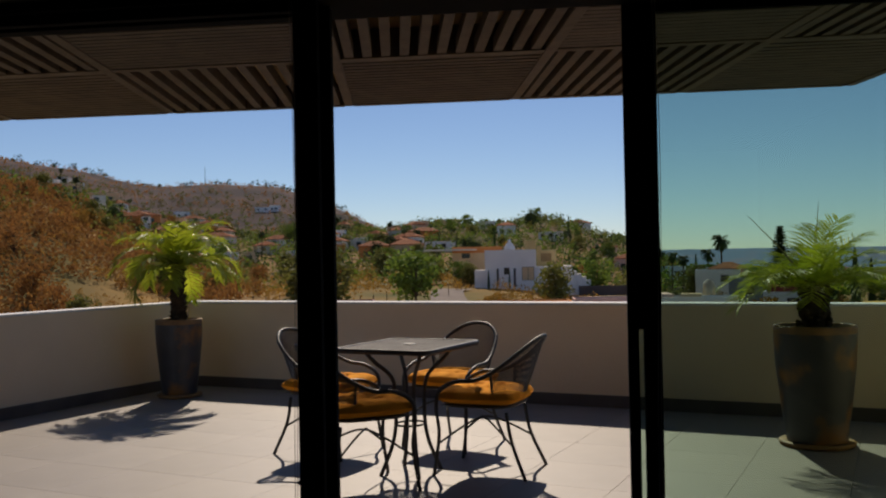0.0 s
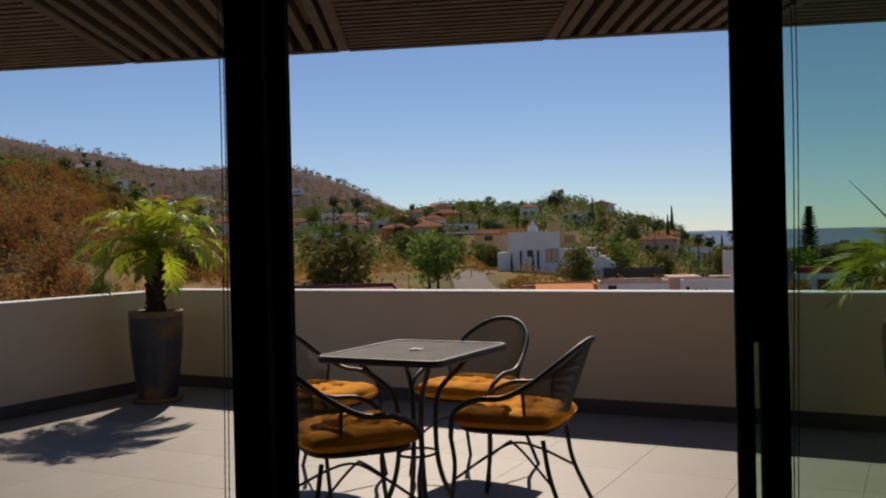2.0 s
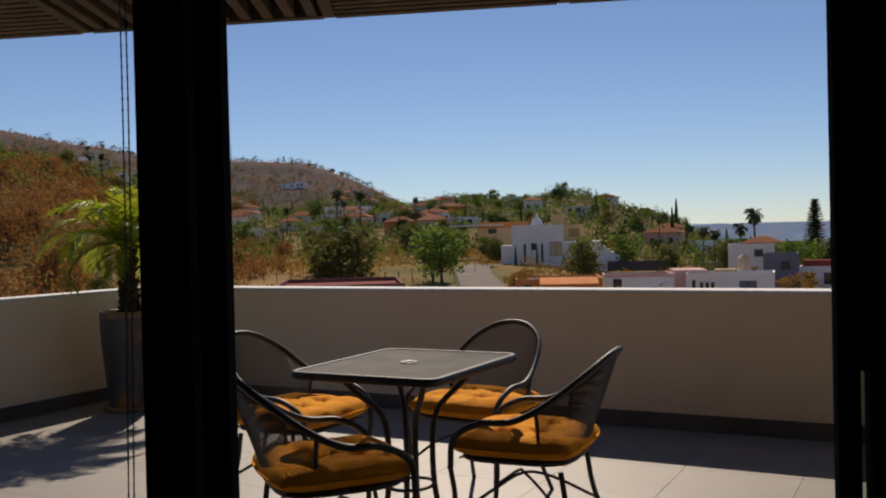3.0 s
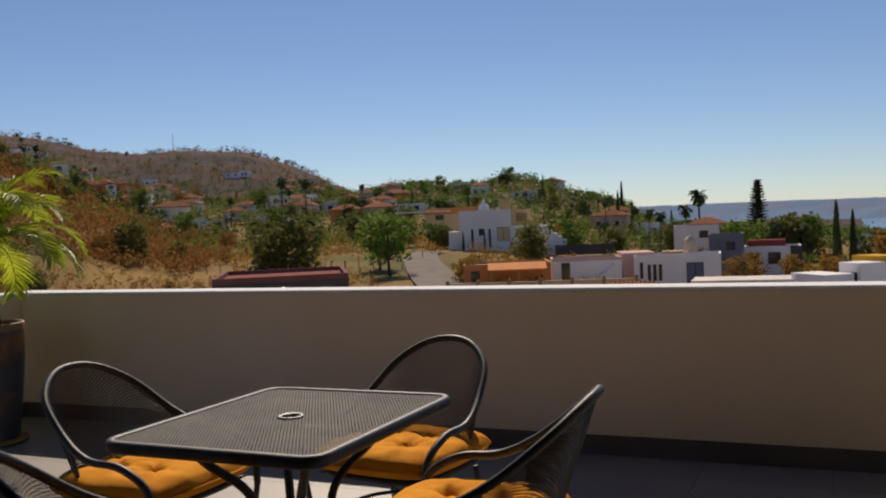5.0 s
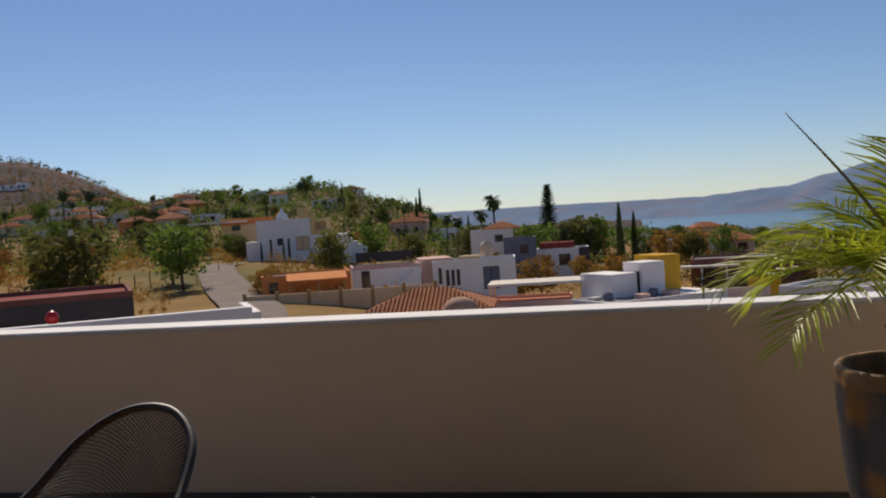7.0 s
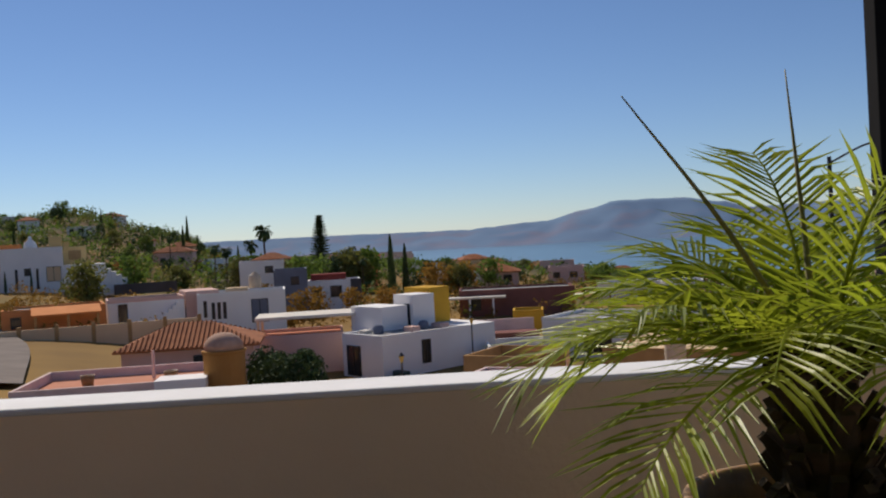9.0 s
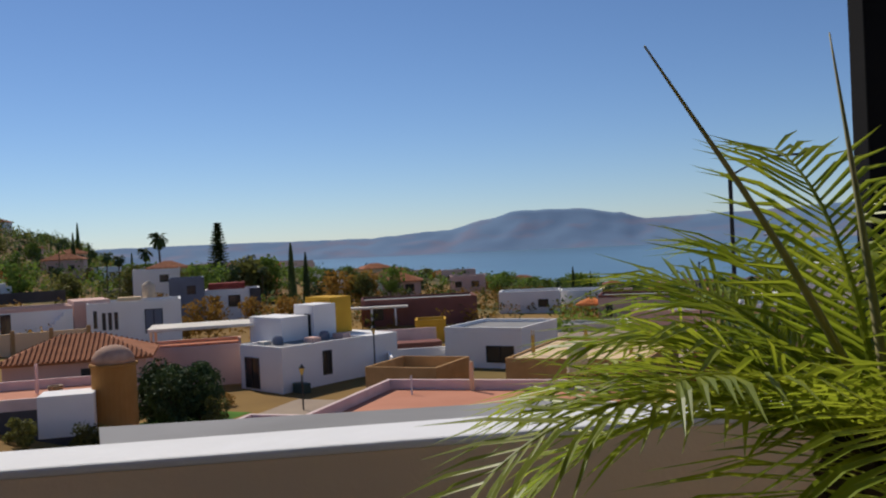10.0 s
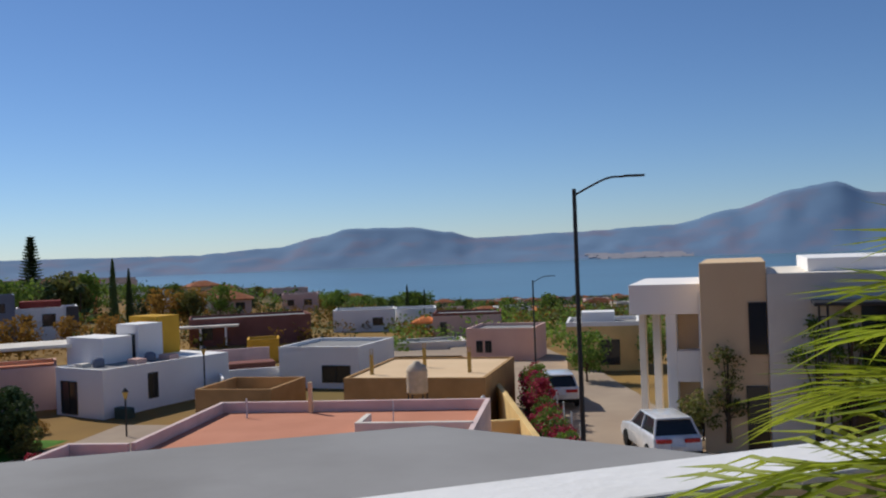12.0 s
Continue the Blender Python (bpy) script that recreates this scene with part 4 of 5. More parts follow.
TREES = [make_tree("broadleaf_tree", "leafy green tree among the houses", FOLIAGE[0], 4.2, 1.9, 21, size=0.2),
         make_tree("broadleaf_tree", "bushy olive-green tree on the slope", FOLIAGE[4], 3.6, 1.9, 22, 10, size=0.2, bare=0.2),
         make_tree("dry_tree", "half-bare brown dry-season tree", FOLIAGE[1], 3.6, 1.8, 23, 9, 80, size=0.15, bare=0.25),
         make_tree("broadleaf_tree", "dark green dense tree", FOLIAGE[2], 3.8, 1.6, 24, size=0.2),
         make_tree("dry_bush", "ochre dry shrub on the slope", FOLIAGE[3], 2.2, 1.5, 25, 8, 90, size=0.14, bare=0.12, category="shrub"),
         make_tree("dry_tree", "reddish brown leafless thicket tree", FOLIAGE[1], 3.0, 1.9, 26, 11, 70, size=0.13, bare=0.15)]
CYP, FAN, PINE = make_cypress(1), make_tall_palm(4), make_araucaria()
USED = set()


def plant(kind, x, y, rz=0, k=1.0):
    m = on_land(x, y, rz)
    if kind.name in USED:
        ob = copy_thing(kind, m)
    else:
        USED.add(kind.name)
        ob = kind
        ob.matrix_basis = m
    ob.scale = (k, k, k)
    return ob


plant(PINE, -17.5, 171.5, 20, 1.36)
for x, y, k in ((-3.9, 125.4, 1.3), (-2.1, 125.6, 1.12), (34.6, 132.5, 0.75), (36.9, 131.8, 0.66), (-47, 250, 1.3), (-60, 262, 1.2), (-64, 262, 1.4), (-72, 300, 1.5), (-56, 141, 0.45), (-59.5, 140.5, 0.45)):
    plant(CYP, x, y, x * 7, k)
for x, y, k in ((-24.6, 154.4, 1.22), (-27.2, 157, 0.98), (-131, 195, 1.3), (-126, 198, 1.25), (-36, 170, 0.9), (-9, 150, 0.6), (-12, 168, 0.8), (-33, 165, 0.85), (-150, 200, 0.8), (-62, 240, 0.8)):
    plant(FAN, x, y, x * 11, k)
# single trees near the field and the road
for kind, x, y, k in ((0, -50, 97, 1.55), (0, -55, 104, 1.4), (1, -50, 76, 1.75), (1, -54, 80, 1.6), (4, -36, 86, 0.9), (4, -38, 93, 0.9), (1, -40, 118, 1.4), (0, -44, 150, 1.4), (1, -45, 133, 0.6),
                      (4, -48, 137, 0.9), (1, -65.5, 147, 0.95), (0, -68.5, 149, 0.9), (1, -66, 62, 0.9), (2, -82, 70, 1.2), (2, -74, 66, 1.0), (4, -60, 72, 0.6), (4, -14, 97, 1.0), (4, -18, 108, 1.6), (4, -12, 104, 1.5), (0, -15, 130, 1.5), (4, -8, 112, 1.2),
                      (4, -4, 114, 1.2), (4, 2, 140, 1.8), (4, 6, 142, 1.7), (1, -20, 150, 1.5), (3, -14, 146, 1.5), (0, -9.2, 128, 0.7), (4, -6, 60, 0.3), (0, 25.6, 60.0, 0.7), (0, 31.5, 61.5, 0.6), (1, -28, 150, 1.7), (0, -26.3, 152, 1.6), (1, -12.8, 160, 1.7), (1, -11.0, 161, 1.8), (0, -9.4, 163, 1.6)):
    plant(TREES[kind], x, y, x * 13 % 360, k)
rng = random.Random(77)
spots = 0
while spots < 330:
    a, d = rng.uniform(-56, 32), 0
    if a < -36:
        d = rng.uniform(70, 210) if rng.random() < 0.6 else rng.uniform(200, 520)
        kind = rng.choice((2, 5, 2, 5, 4, 1)) if d < 210 else rng.choice((0, 1, 2, 3, 4))
        if -50 < a and d < 122:
            continue
    elif a < -12:
        d = rng.uniform(160, 430)
        kind = rng.choice((0, 0, 3, 1, 3, 4)) if d > 220 else rng.choice((0, 1, 4, 2, 1))
    else:
        d = 140 + 620 * rng.random() ** 1.4
        kind = rng.choice((0, 3, 1, 4, 0, 3))
    x, y = d * math.sin(radians(a)), d * math.cos(radians(a))
    plant(TREES[kind], x, y, rng.uniform(0, 360), rng.uniform(0.75, 1.35) * (0.8 if a > -12 else 1))
    spots += 1
for i in range(26):
    a, d = rng.uniform(-52, -10), rng.uniform(240, 420)
    plant(CYP if rng.random() < 0.65 else FAN, d * math.sin(radians(a)), d * math.cos(radians(a)), rng.uniform(0, 360), rng.uniform(0.6, 0.95))

# ---- houses ----


def wall_box(parent, name, x0, y0, z0, x1, y1, z1, material, label="", bevel=0.02):
    bm = bmesh.new()
    box(bm, x0, y0, z0, x1, y1, z1, bevel)
    return part(name, bm, material, parent, label)


def window(parent, face, w, d, u, z, ww, wh, frame_mat=None, glass=None):
    """A window set in a wall: a frame, and a pane behind it. face: s, n, e or w of a body w by d."""
    fr = frame_mat or POLE
    bm = bmesh.new()
    t = 0.06
    for a, b, c, e in ((u - ww / 2, u - ww / 2 + t, z, z + wh), (u + ww / 2 - t, u + ww / 2, z, z + wh), (u - ww / 2 + t, u + ww / 2 - t, z, z + t), (u - ww / 2 + t, u + ww / 2 - t, z + wh - t, z + wh), (u - t / 2, u + t / 2, z + t, z + wh - t)):
        box(bm, a, -0.05, c, b, 0.06, e)
    m = {"s": pose(0, -d / 2, 0), "n": pose(0, d / 2, 0, 0, 0, 180), "e": pose(w / 2, 0, 0, 0, 0, 90), "w": pose(-w / 2, 0, 0, 0, 0, -90)}[face]
    f = part("window", bm, fr, parent)
    f.matrix_basis = m
    bm = bmesh.new()
    box(bm, u - ww / 2 + t / 2, -0.02, z + t / 2, u + ww / 2 - t / 2, 0.03, z + wh - t / 2)
    part("pane", bm, glass or WINDOWGLASS, f)


def flat_house(x, y, z, w, d, h, rz, wall, label, windows=(), rim=None, roof=CONCRETE, name="house", lip=0.25, bare=""):
    """A plain flat-roofed house on its plan spot, with a parapet rim round the roof, but for the sides named in bare."""
    e = thing(name, (x * S, y * S, z * S), rz, label, "house", "town houses")
    w, d, h = w * S, d * S, h * S
    wall_box(e, "wall", -w / 2, -d / 2, -2.5, w / 2, d / 2, h - lip, wall)
    wall_box(e, "roof", -w / 2 + 0.15, -d / 2 + 0.15, h - lip + 0.004, w / 2 - 0.15, d / 2 - 0.15, h - lip + 0.05, roof, "", 0)
    for side, a in zip("snwe", ((-w / 2, -d / 2, w / 2, -d / 2 + 0.15), (-w / 2, d / 2 - 0.15, w / 2, d / 2), (-w / 2, -d / 2 + 0.15, -w / 2 + 0.15, d / 2 - 0.15), (w / 2 - 0.15, -d / 2 + 0.15, w / 2, d / 2 - 0.15))):
        if side in bare:
            continue
        bm = bmesh.new()
        box(bm, a[0], a[1], h - lip, a[2], a[3], h)
        part("parapet", bm, rim or wall, e)
    for q in windows:
        window(e, q[0], w, d, *[k * S for k in q[1:5]], *q[5:])
    return e


def add_block(e, x0, y0, z0, x1, y1, z1, material, name="block", label=""):
    return wall_box(e, name, x0 * S, y0 * S, z0 * S, x1 * S, y1 * S, z1 * S, material, label)


def hip_roof(e, x0, y0, x1, y1, z, rise, material=CLAY, over=0.4, name="roof"):
    bm = bmesh.new()
    x0, y0, x1, y1, z, rise = [k * S for k in (x0 - over, y0 - over, x1 + over, y1 + over, z, rise)]
    my, half = (y0 + y1) / 2, min(x1 - x0, y1 - y0) / 2
    lo = [bm.verts.new((a, b, z)) for a, b in ((x0, y0), (x1, y0), (x1, y1), (x0, y1))]
    un = [bm.verts.new((a, b, z - 0.12)) for a, b in ((x0, y0), (x1, y0), (x1, y1), (x0, y1))]
    r0, r1 = bm.verts.new((x0 + half, my, z + rise)), bm.verts.new((max(x1 - half, x0 + half + 0.02), my, z + rise))
    for f in ((lo[0], lo[1], r1, r0), (lo[1], lo[2], r1), (lo[2], lo[3], r0, r1), (lo[3], lo[0], r0), un[::-1]):
        bm.faces.new(f)
    for i in range(4):
        bm.faces.new((un[i], un[(i + 1) % 4], lo[(i + 1) % 4], lo[i]))
    r = part(name, bm, material, e, "clay tile roof")
    # rounded tile courses
    bm = bmesh.new()
    n = int((x1 - x0) / 0.24)
    for i in range(n):
        x = x0 + (i + 0.5) * (x1 - x0) / n
        f = min(1.0, (x - x0) / half, (x1 - x) / half)
        for sg, yy in ((1, y0), (-1, y1)):
            tube(bm, [(x, yy, z + 0.02), (x, yy + sg * half * f, z + rise * f + 0.02)], 0.07, 5)
    part("tile_ribs", bm, material, r)["kind"] = "stuff"
    return r


# white two-storey house up the road
e = flat_house(-57.9, 146.5, -3.9, 8.4, 8, 6.65, 20, HWHITE, "white two-storey house with a domed tower and orange wing", [("s", -0.6, 2.6, 0.9, 1.1), ("s", -2.1, 0.6, 0.35, 3.0), ("s", 0.7, 0.6, 0.35, 3.0), ("s", 2.9, 1.6, 2.0, 2.2, None, HTAN)])
add_block(e, 4.21, -4.2, -1, 10.1, 3, 3.85, HWHITE, "wing")
add_block(e, 4.3, 1, 3.8, 7.6, 5.5, 6.6, HPALE, "upper_block", "pale yellow upper storey")
add_block(e, 5.0, 0.95, 4.6, 6.8, 1.02, 6.0, BRICK, "upper_window")
add_block(e, 2.3, 1.5, 6.4, 4.2, 4, 8.3, HPALE, "chimney")
add_block(e, 4.3, 2.0, 6.6, 5.2, 3.5, 7.4, HPALE, "chimney")
add_block(e, -6.0, -3, -1, -4.21, 1, 3.4, HWHITE, "wing")
for k in range(4):
    add_block(e, 10.11 + k * 0.75, -3.2, -1, 10.84 + k * 0.75, 0, 3.0 - k * 0.5, HWHITE, "stepped_wall")
add_block(e, 11.0, -6.2, -1, 20.0, -6.0, 0.6, HDARK, "yard_wall", "dark grey yard wall")
bm = bmesh.new()
lathe(bm, [(0.9, 0), (0.85, 0.5), (0.6, 1.0), (0.25, 1.3), (0.2, 1.7), (0.01, 1.8)], 16, (-0.2, 0.5, 5.85))
part("dome", bm, HWHITE, e, "", True)
e = flat_house(-70.0, 160, 1.0, 9, 6, 2.6, 20, HTAN, "low orange house with a long flat concrete roof", [("s", -2, 0.5, 1.5, 0.9)], HORANGE, CONCRETE, "house", 1.0)
add_block(e, -11, -5, 1.9, 0, -1, 2.2, HBEIGE, "canopy")
# dark box with a red roof
e = flat_house(-28.9, 44.9, -3.8, 6.6, 8, 2.85, 33, HDARK, "dark grey flat building with a dark red roof", [("s", -2.2, 1.1, 0.6, 0.7), ("s", 0.2, 1.0, 0.8, 0.5)], HMAROON, REDROOF)
# low white walls with a red flower ball
e = thing("garden_wall", (-14.5 * S, 26.8 * S, -4.4 * S), 30, "low white garden wall above a flat roof", "wall")
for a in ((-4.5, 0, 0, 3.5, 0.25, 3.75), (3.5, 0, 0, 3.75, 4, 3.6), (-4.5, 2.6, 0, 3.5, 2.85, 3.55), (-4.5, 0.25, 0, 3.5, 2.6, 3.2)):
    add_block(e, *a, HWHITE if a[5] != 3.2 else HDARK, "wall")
t = thing("red_lamp_globe", (-16.74 * S, 27.13 * S, -0.58 * S), 0, "round red globe on a thin post", "globe lamp")
bm = bmesh.new()
lathe(bm, [(0.01, -0.2), (0.13, -0.13), (0.18, 0), (0.13, 0.13), (0.01, 0.19)], 14)
part("globe", bm, TAILRED, t, "", True)
bm = bmesh.new()
tube(bm, [(0, 0, -3.6), (0, 0, -0.15)], 0.03, 6)
part("post", bm, POLE, t)
# orange house with a timber lean-to
e = flat_house(-32.5, 88, -5.2, 8.2, 6, 2.3, 22, HORANGE, "orange single-storey house with a timber lean-to roof", [("s", -3, 0.7, 0.8, 1.0)], HORANGE)
bm = bmesh.new()
prism(bm, [(-1.8 * S, -5.6 * S), (3.6 * S, -5.6 * S), (3.6 * S, -2.9 * S), (-1.8 * S, -2.9 * S)], 1.75 * S, 1.9 * S)
for v in bm.verts:
    if v.co.y > -4 * S:
        v.co.z += 0.45
r = part("lean_to_roof", bm, HORANGE, e, "orange timber lean-to roof")
for x in (-1.5, 1, 3.3):
    bm = bmesh.new()
    box(bm, (x - 0.1) * S, -5.4 * S, -1, (x + 0.1) * S, -5.2 * S, 1.75 * S)
    part("post", bm, BRICK, e)
e = flat_house(-25.5, 91, -5.3, 6.5, 5, 2.6, 20, HWHITE, "white and pink low house with outside stairs", [("s", -2, 0.5, 0.8, 1.7)], HPINK)
for k in range(7):
    add_block(e, 0.5 + k * 0.32, -3.2, -1, 0.82 + k * 0.32, -2.5, 0.3 + k * 0.3, HWHITE, "step")
add_block(e, 3.4, -2, -1, 6.4, 3, 2.9, HPINK, "wing")
e = thing("boundary_wall", (-27 * S, 79.5 * S, -5.2 * S), 16, "long low tan boundary wall with posts", "wall")
add_block(e, -7.5, 0, -1, 9, 0.2, 1.05, HTAN, "wall")
for k in range(7):
    add_block(e, -7.5 + k * 2.7, -0.08, -1, -7.2 + k * 2.7, 0.28, 1.3, BRICK, "pier")
# white box house with slit windows
e = flat_house(-16.9, 92.5, -5.7, 7.8, 5, 3.05, 8, HWHITE, "white cubic house with slit windows and tall glass door", [("s", -3.2, 0.9, 0.3, 1.5), ("s", -2.5, 0.7, 0.3, 1.5), ("s", -2.0, 0.7, 0.3, 1.5), ("s", -1.5, 0.7, 0.3, 1.5), ("s", 1.6, 0.2, 1.5, 2.1, None, HGREY)])
add_block(e, -1.5, 0, 3.0, 0.5, 1.5, 3.3, HTAN, "roof_box")
t = thing("water_tank", (-16.3 * S, 96 * S, -2.4 * S), 0, "round beige rooftop water tank", "water tank", "water tanks")
bm = bmesh.new()
lathe(bm, [(0.55, -0.6), (0.55, 0.75), (0.4, 0.95), (0.2, 1.05), (0.18, 1.15), (0.01, 1.17)], 18)
part("tank", bm, TANK, t, "", True)
flat_house(-15.9, 118.3, -5.7, 3.9, 5, 4.1, 8, HGREY, "blue-grey cubic house among the trees", [("s", 0.5, 2.2, 1.0, 1.0)])
e = flat_house(-11, 121.8, -6.0, 6.4, 5, 2.7, 5, HWHITE, "white low house with a red roof structure", [("s", -2, 0.9, 0.9, 1.0), ("s", 0.2, 0.6, 1.4, 1.4)])
add_block(e, -2.8, -1, 2.6, 1.5, 1.5, 3.4, REDROOF, "roof_room", "red roof structure")
add_block(e, 2.0, -2.6, 0.2, 3.3, -2.2, 2.7, HDARK, "front_panel")
e = flat_house(-22.8, 140, -3.4, 6.2, 5, 2.6, 8, HWHITE, "white house below palms", [("s", 1, 0.8, 1.2, 1.0)])
hip_roof(e, -1, -1, 4, 3, 2.7, 0.9)
# terracotta roof, domed tower and pink terrace
e = flat_house(-14.6, 63.5, -6.6, 7.6, 5.5, 2.3, 6, HPINK, "low house under a wide clay tile roof", [("s", 1, 0.6, 1.4, 1.2)], None, CONCRETE, "house", 0.1)
hip_roof(e, -3.8, -2.75, 3.8, 2.75, 2.3, 1.25)
t = thing("domed_tower", (-10.0 * S, 50.3 * S, -6.6 * S), 0, "round ochre tower with a pale brick dome", "tower")
bm = bmesh.new()
lathe(bm, [(0.98 * S, -1), (0.98 * S, 3.05 * S), (1.06 * S, 3.08 * S), (1.06 * S, 3.2 * S), (0.94 * S, 3.22 * S)], 28)
part("wall", bm, mat("ochre_render", (0.42, 0.22, 0.07), 0.9, color2=(0.34, 0.17, 0.05), scale=0.9), t)
bm = bmesh.new()
lathe(bm, [(0.94 * S, 3.2 * S), (0.9 * S, 3.5 * S), (0.72 * S, 3.78 * S), (0.42 * S, 3.96 * S), (0.01, 4.03 * S)], 28)
part("dome", bm, mat("pale_dome_brick", (0.55, 0.36, 0.26), 0.9, color2=(0.45, 0.28, 0.2), scale=2.5, bump=0.4, bump_scale=10), t, "", True)
e = flat_house(-15.2, 51.5, -6.8, 8.6, 6.5, 2.3, 6, HDARK, "flat roof terrace with pale pink parapets", [], STUCCOPINK, PINKROOF, "house", 0.45)
add_block(e, 2.0, -3.26, 0.5, 4.31, -1.5, 2.32, HWHITE, "low_wall")
add_block(e, 1.2, 1.0, 1.9, 1.35, 1.15, 3.3, STUCCOPINK, "post")
for px in (-1.6, 2.4):
    t = thing("roof_planter", ((-15.2 + px) * S, 51.2 * S, -4.93 * S), 20, "brown square planter on a roof terrace", "planter")
    bm = bmesh.new()
    lathe(bm, [(0.22, 0), (0.32, 0.5), (0.28, 0.5), (0.26, 0.42)], 12)
    part("body", bm, POTRIM, t, "", True)
# dark hedge trees and bougainvillea
for k, (x, y) in enumerate(((-7.9, 52.6), (-6.7, 53.6), (-8.7, 54.2))):
    q = make_tree("hedge_tree", "dense dark glossy hedge tree", FOLIAGE[2], 2.9, 1.25, 40 + k, 14, 260, size=0.10, bare=0.18)
    q.matrix_basis = on_land(x, y)
for k, (x, y, h) in enumerate(((-10.6, 47.6, 1.1), (-9.4, 47.8, 0.9), (-8.4, 48, 0.8), (-5.8, 52.0, 1.6), (-13, 46.6, 1.0))):
    q = make_tree("garden_shrub", "light green garden shrub", FOLIAGE[4], h, 0.7, 50 + k, 8, 150, size=0.07, bare=0.1, category="shrub")
    q.matrix_basis = on_land(x, y)
q = make_tree("bougainvillea_bush", "magenta flowering bougainvillea bush", FLOWER, 0.95, 0.5, 61, 8, 150, size=0.06, bare=0.15, category="shrub")
q.matrix_basis = on_land(-5.2, 49.0)
# white house with roof blocks
e = flat_house(-1.74, 66.24, -7.3, 4.4, 6.6, 2.8, -52, HWHITE, "white flat-roofed house with black framed windows", [("s", -0.9, 0.15, 1.5, 1.9), ("e", 0.1, 0.75, 0.7, 1.5)], None, CONCRETE, "house", 0.15)
add_block(e, -4.7, -1.9, -1, -2.21, 3.0, 2.55, HWHITE, "porch")
add_block(e, -3.6, -1.96, 0, -2.6, -1.88, 2.05, WOODDOOR, "door", "orange wooden door")
add_block(e, -2.6, 3.31, -1, 2.05, 6.2, 2.75, HWHITE, "wing")
add_block(e, -4.6, -0.9, 2.5, -1.0, 1.2, 4.25, HWHITE, "roof_block")
add_block(e, -2.7, 1.35, 2.6, -0.6, 3.2, 4.9, HWHITE, "roof_block")
add_block(e, -4.4, 3.6, 2.6, -1.6, 5.4, 5.2, HYELLOW, "roof_block", "yellow roof block")
add_block(e, -1.5, 1.29, 2.75, -0.9, 1.36, 4.3, WINDOWGLASS, "door", "dark roof door")
add_block(e, 0.3, -0.2, 2.65, 1.2, 0.5, 3.0, HPINK, "roof_box")
add_block(e, 0.2, 2.2, 2.65, 1.2, 2.9, 3.0, HPINK, "roof_box")
add_block(e, -1.6, -2.4, 2.65, -0.9, -1.8, 2.9, HBEIGE, "roof_box")
t = thing("utility_box", (-1.9 * S, 62.3 * S, -7.3 * S), -52, "green metal utility box by the house wall", "utility box")
bm = bmesh.new()
box(bm, -0.5, -0.25, 0, 0.5, 0.25, 0.6, 0.05)
part("body", bm, mat("dark_green_metal", (0.03, 0.07, 0.06), 0.6), t)
for x, y in ((-3.3, 65.4), (-0.4, 66.9)):
    t = thing("water_tank", (x * S, y * S, -4.55 * S), 0, "low blue and grey rooftop tank", "water tank", "water tanks")
    bm = bmesh.new()
    lathe(bm, [(0.3, -0.1), (0.3, 0.3), (0.2, 0.42), (0.01, 0.45)], 14)
    part("tank", bm, HGREY, t, "", True)
e = flat_house(-9.2, 70, -7.0, 6.5, 5, 2.4, 5, HPINK, "low pink roof with a shade pergola", [], HPINK, PINKROOF)
add_block(e, -2.6, -1.5, 3.35, 4.4, 2.5, 3.55, HBEIGE, "pergola_top")
for x, y in ((-2.4, -1.3), (4.2, -1.3), (-2.4, 2.3), (4.2, 2.3)):
    add_block(e, x - 0.08, y - 0.08, 2.1, x + 0.08, y + 0.08, 3.35, HTAN, "post")


def post_lamp(x, y, z, h, label):
    t = thing("street_lantern", (x * S, y * S, z * S), 0, label, "lantern", "small yard lanterns")
    bm = bmesh.new()
    tube(bm, [(0, 0, -1), (0, 0, h)], 0.04, 8)
    part("post", bm, POLE, t)
    bm = bmesh.new()
    lathe(bm, [(0.05, 0), (0.13, 0.3), (0.13, 0.32), (0.05, 0.33)], 8, (0, 0, h))
    part("lantern", bm, LANTERN, t, "yellow glass lantern")
    bm = bmesh.new()
    lathe(bm, [(0.16, 0.32), (0.03, 0.47), (0.01, 0.52)], 8, (0, 0, h))
    part("cap", bm, POLE, t)


post_lamp(-1.7, 55.2, land(-1.7, 55.2), 1.9, "black yard post with a yellow lantern")
post_lamp(2.6, 64, land(2.6, 64), 2.6, "black yard post with a yellow lantern")
# brown long house, yellow blocks
e = flat_house(9.8, 105, -7.0, 12, 6, 2.5, -4, HMAROON, "long dark red-brown single-storey house", [("s", -4.4, 0.4, 1.3, 1.2)], HMAROON)
add_block(e, -7.5, -4.6, 1.7, -1.2, -2.9, 1.9, HBEIGE, "canopy")
for x in (-7.2, -5, -2.6):
    add_block(e, x, -4.5, -1, x + 0.2, -4.3, 1.7, HWHITE, "post")
flat_house(8.8, 86, -7.1, 2.6, 3, 1.8, -8, HYELLOW, "small bright yellow cubic building", [], HYELLOW)
e = thing("boundary_wall", (4.5 * S, 80 * S, -7.2 * S), 0, "pale pink yard wall with a red tiled edge", "wall")
add_block(e, -3.5, 0, -1, 4, 0.2, 1.7, STUCCOPINK, "wall")
add_block(e, -3.4, -3.2, -1, 4, -1.2, 0.9, HMAROON, "shed")
e = thing("boundary_wall", (6.2 * S, 69 * S, -7.3 * S), 0, "white yard wall beside the street", "wall")
add_block(e, -2.5, 0, -1, 3.0, 0.15, 1.5, HWHITE, "wall")
add_block(e, -2.5, -4, -1, -2.35, 0, 1.5, HWHITE, "wall")
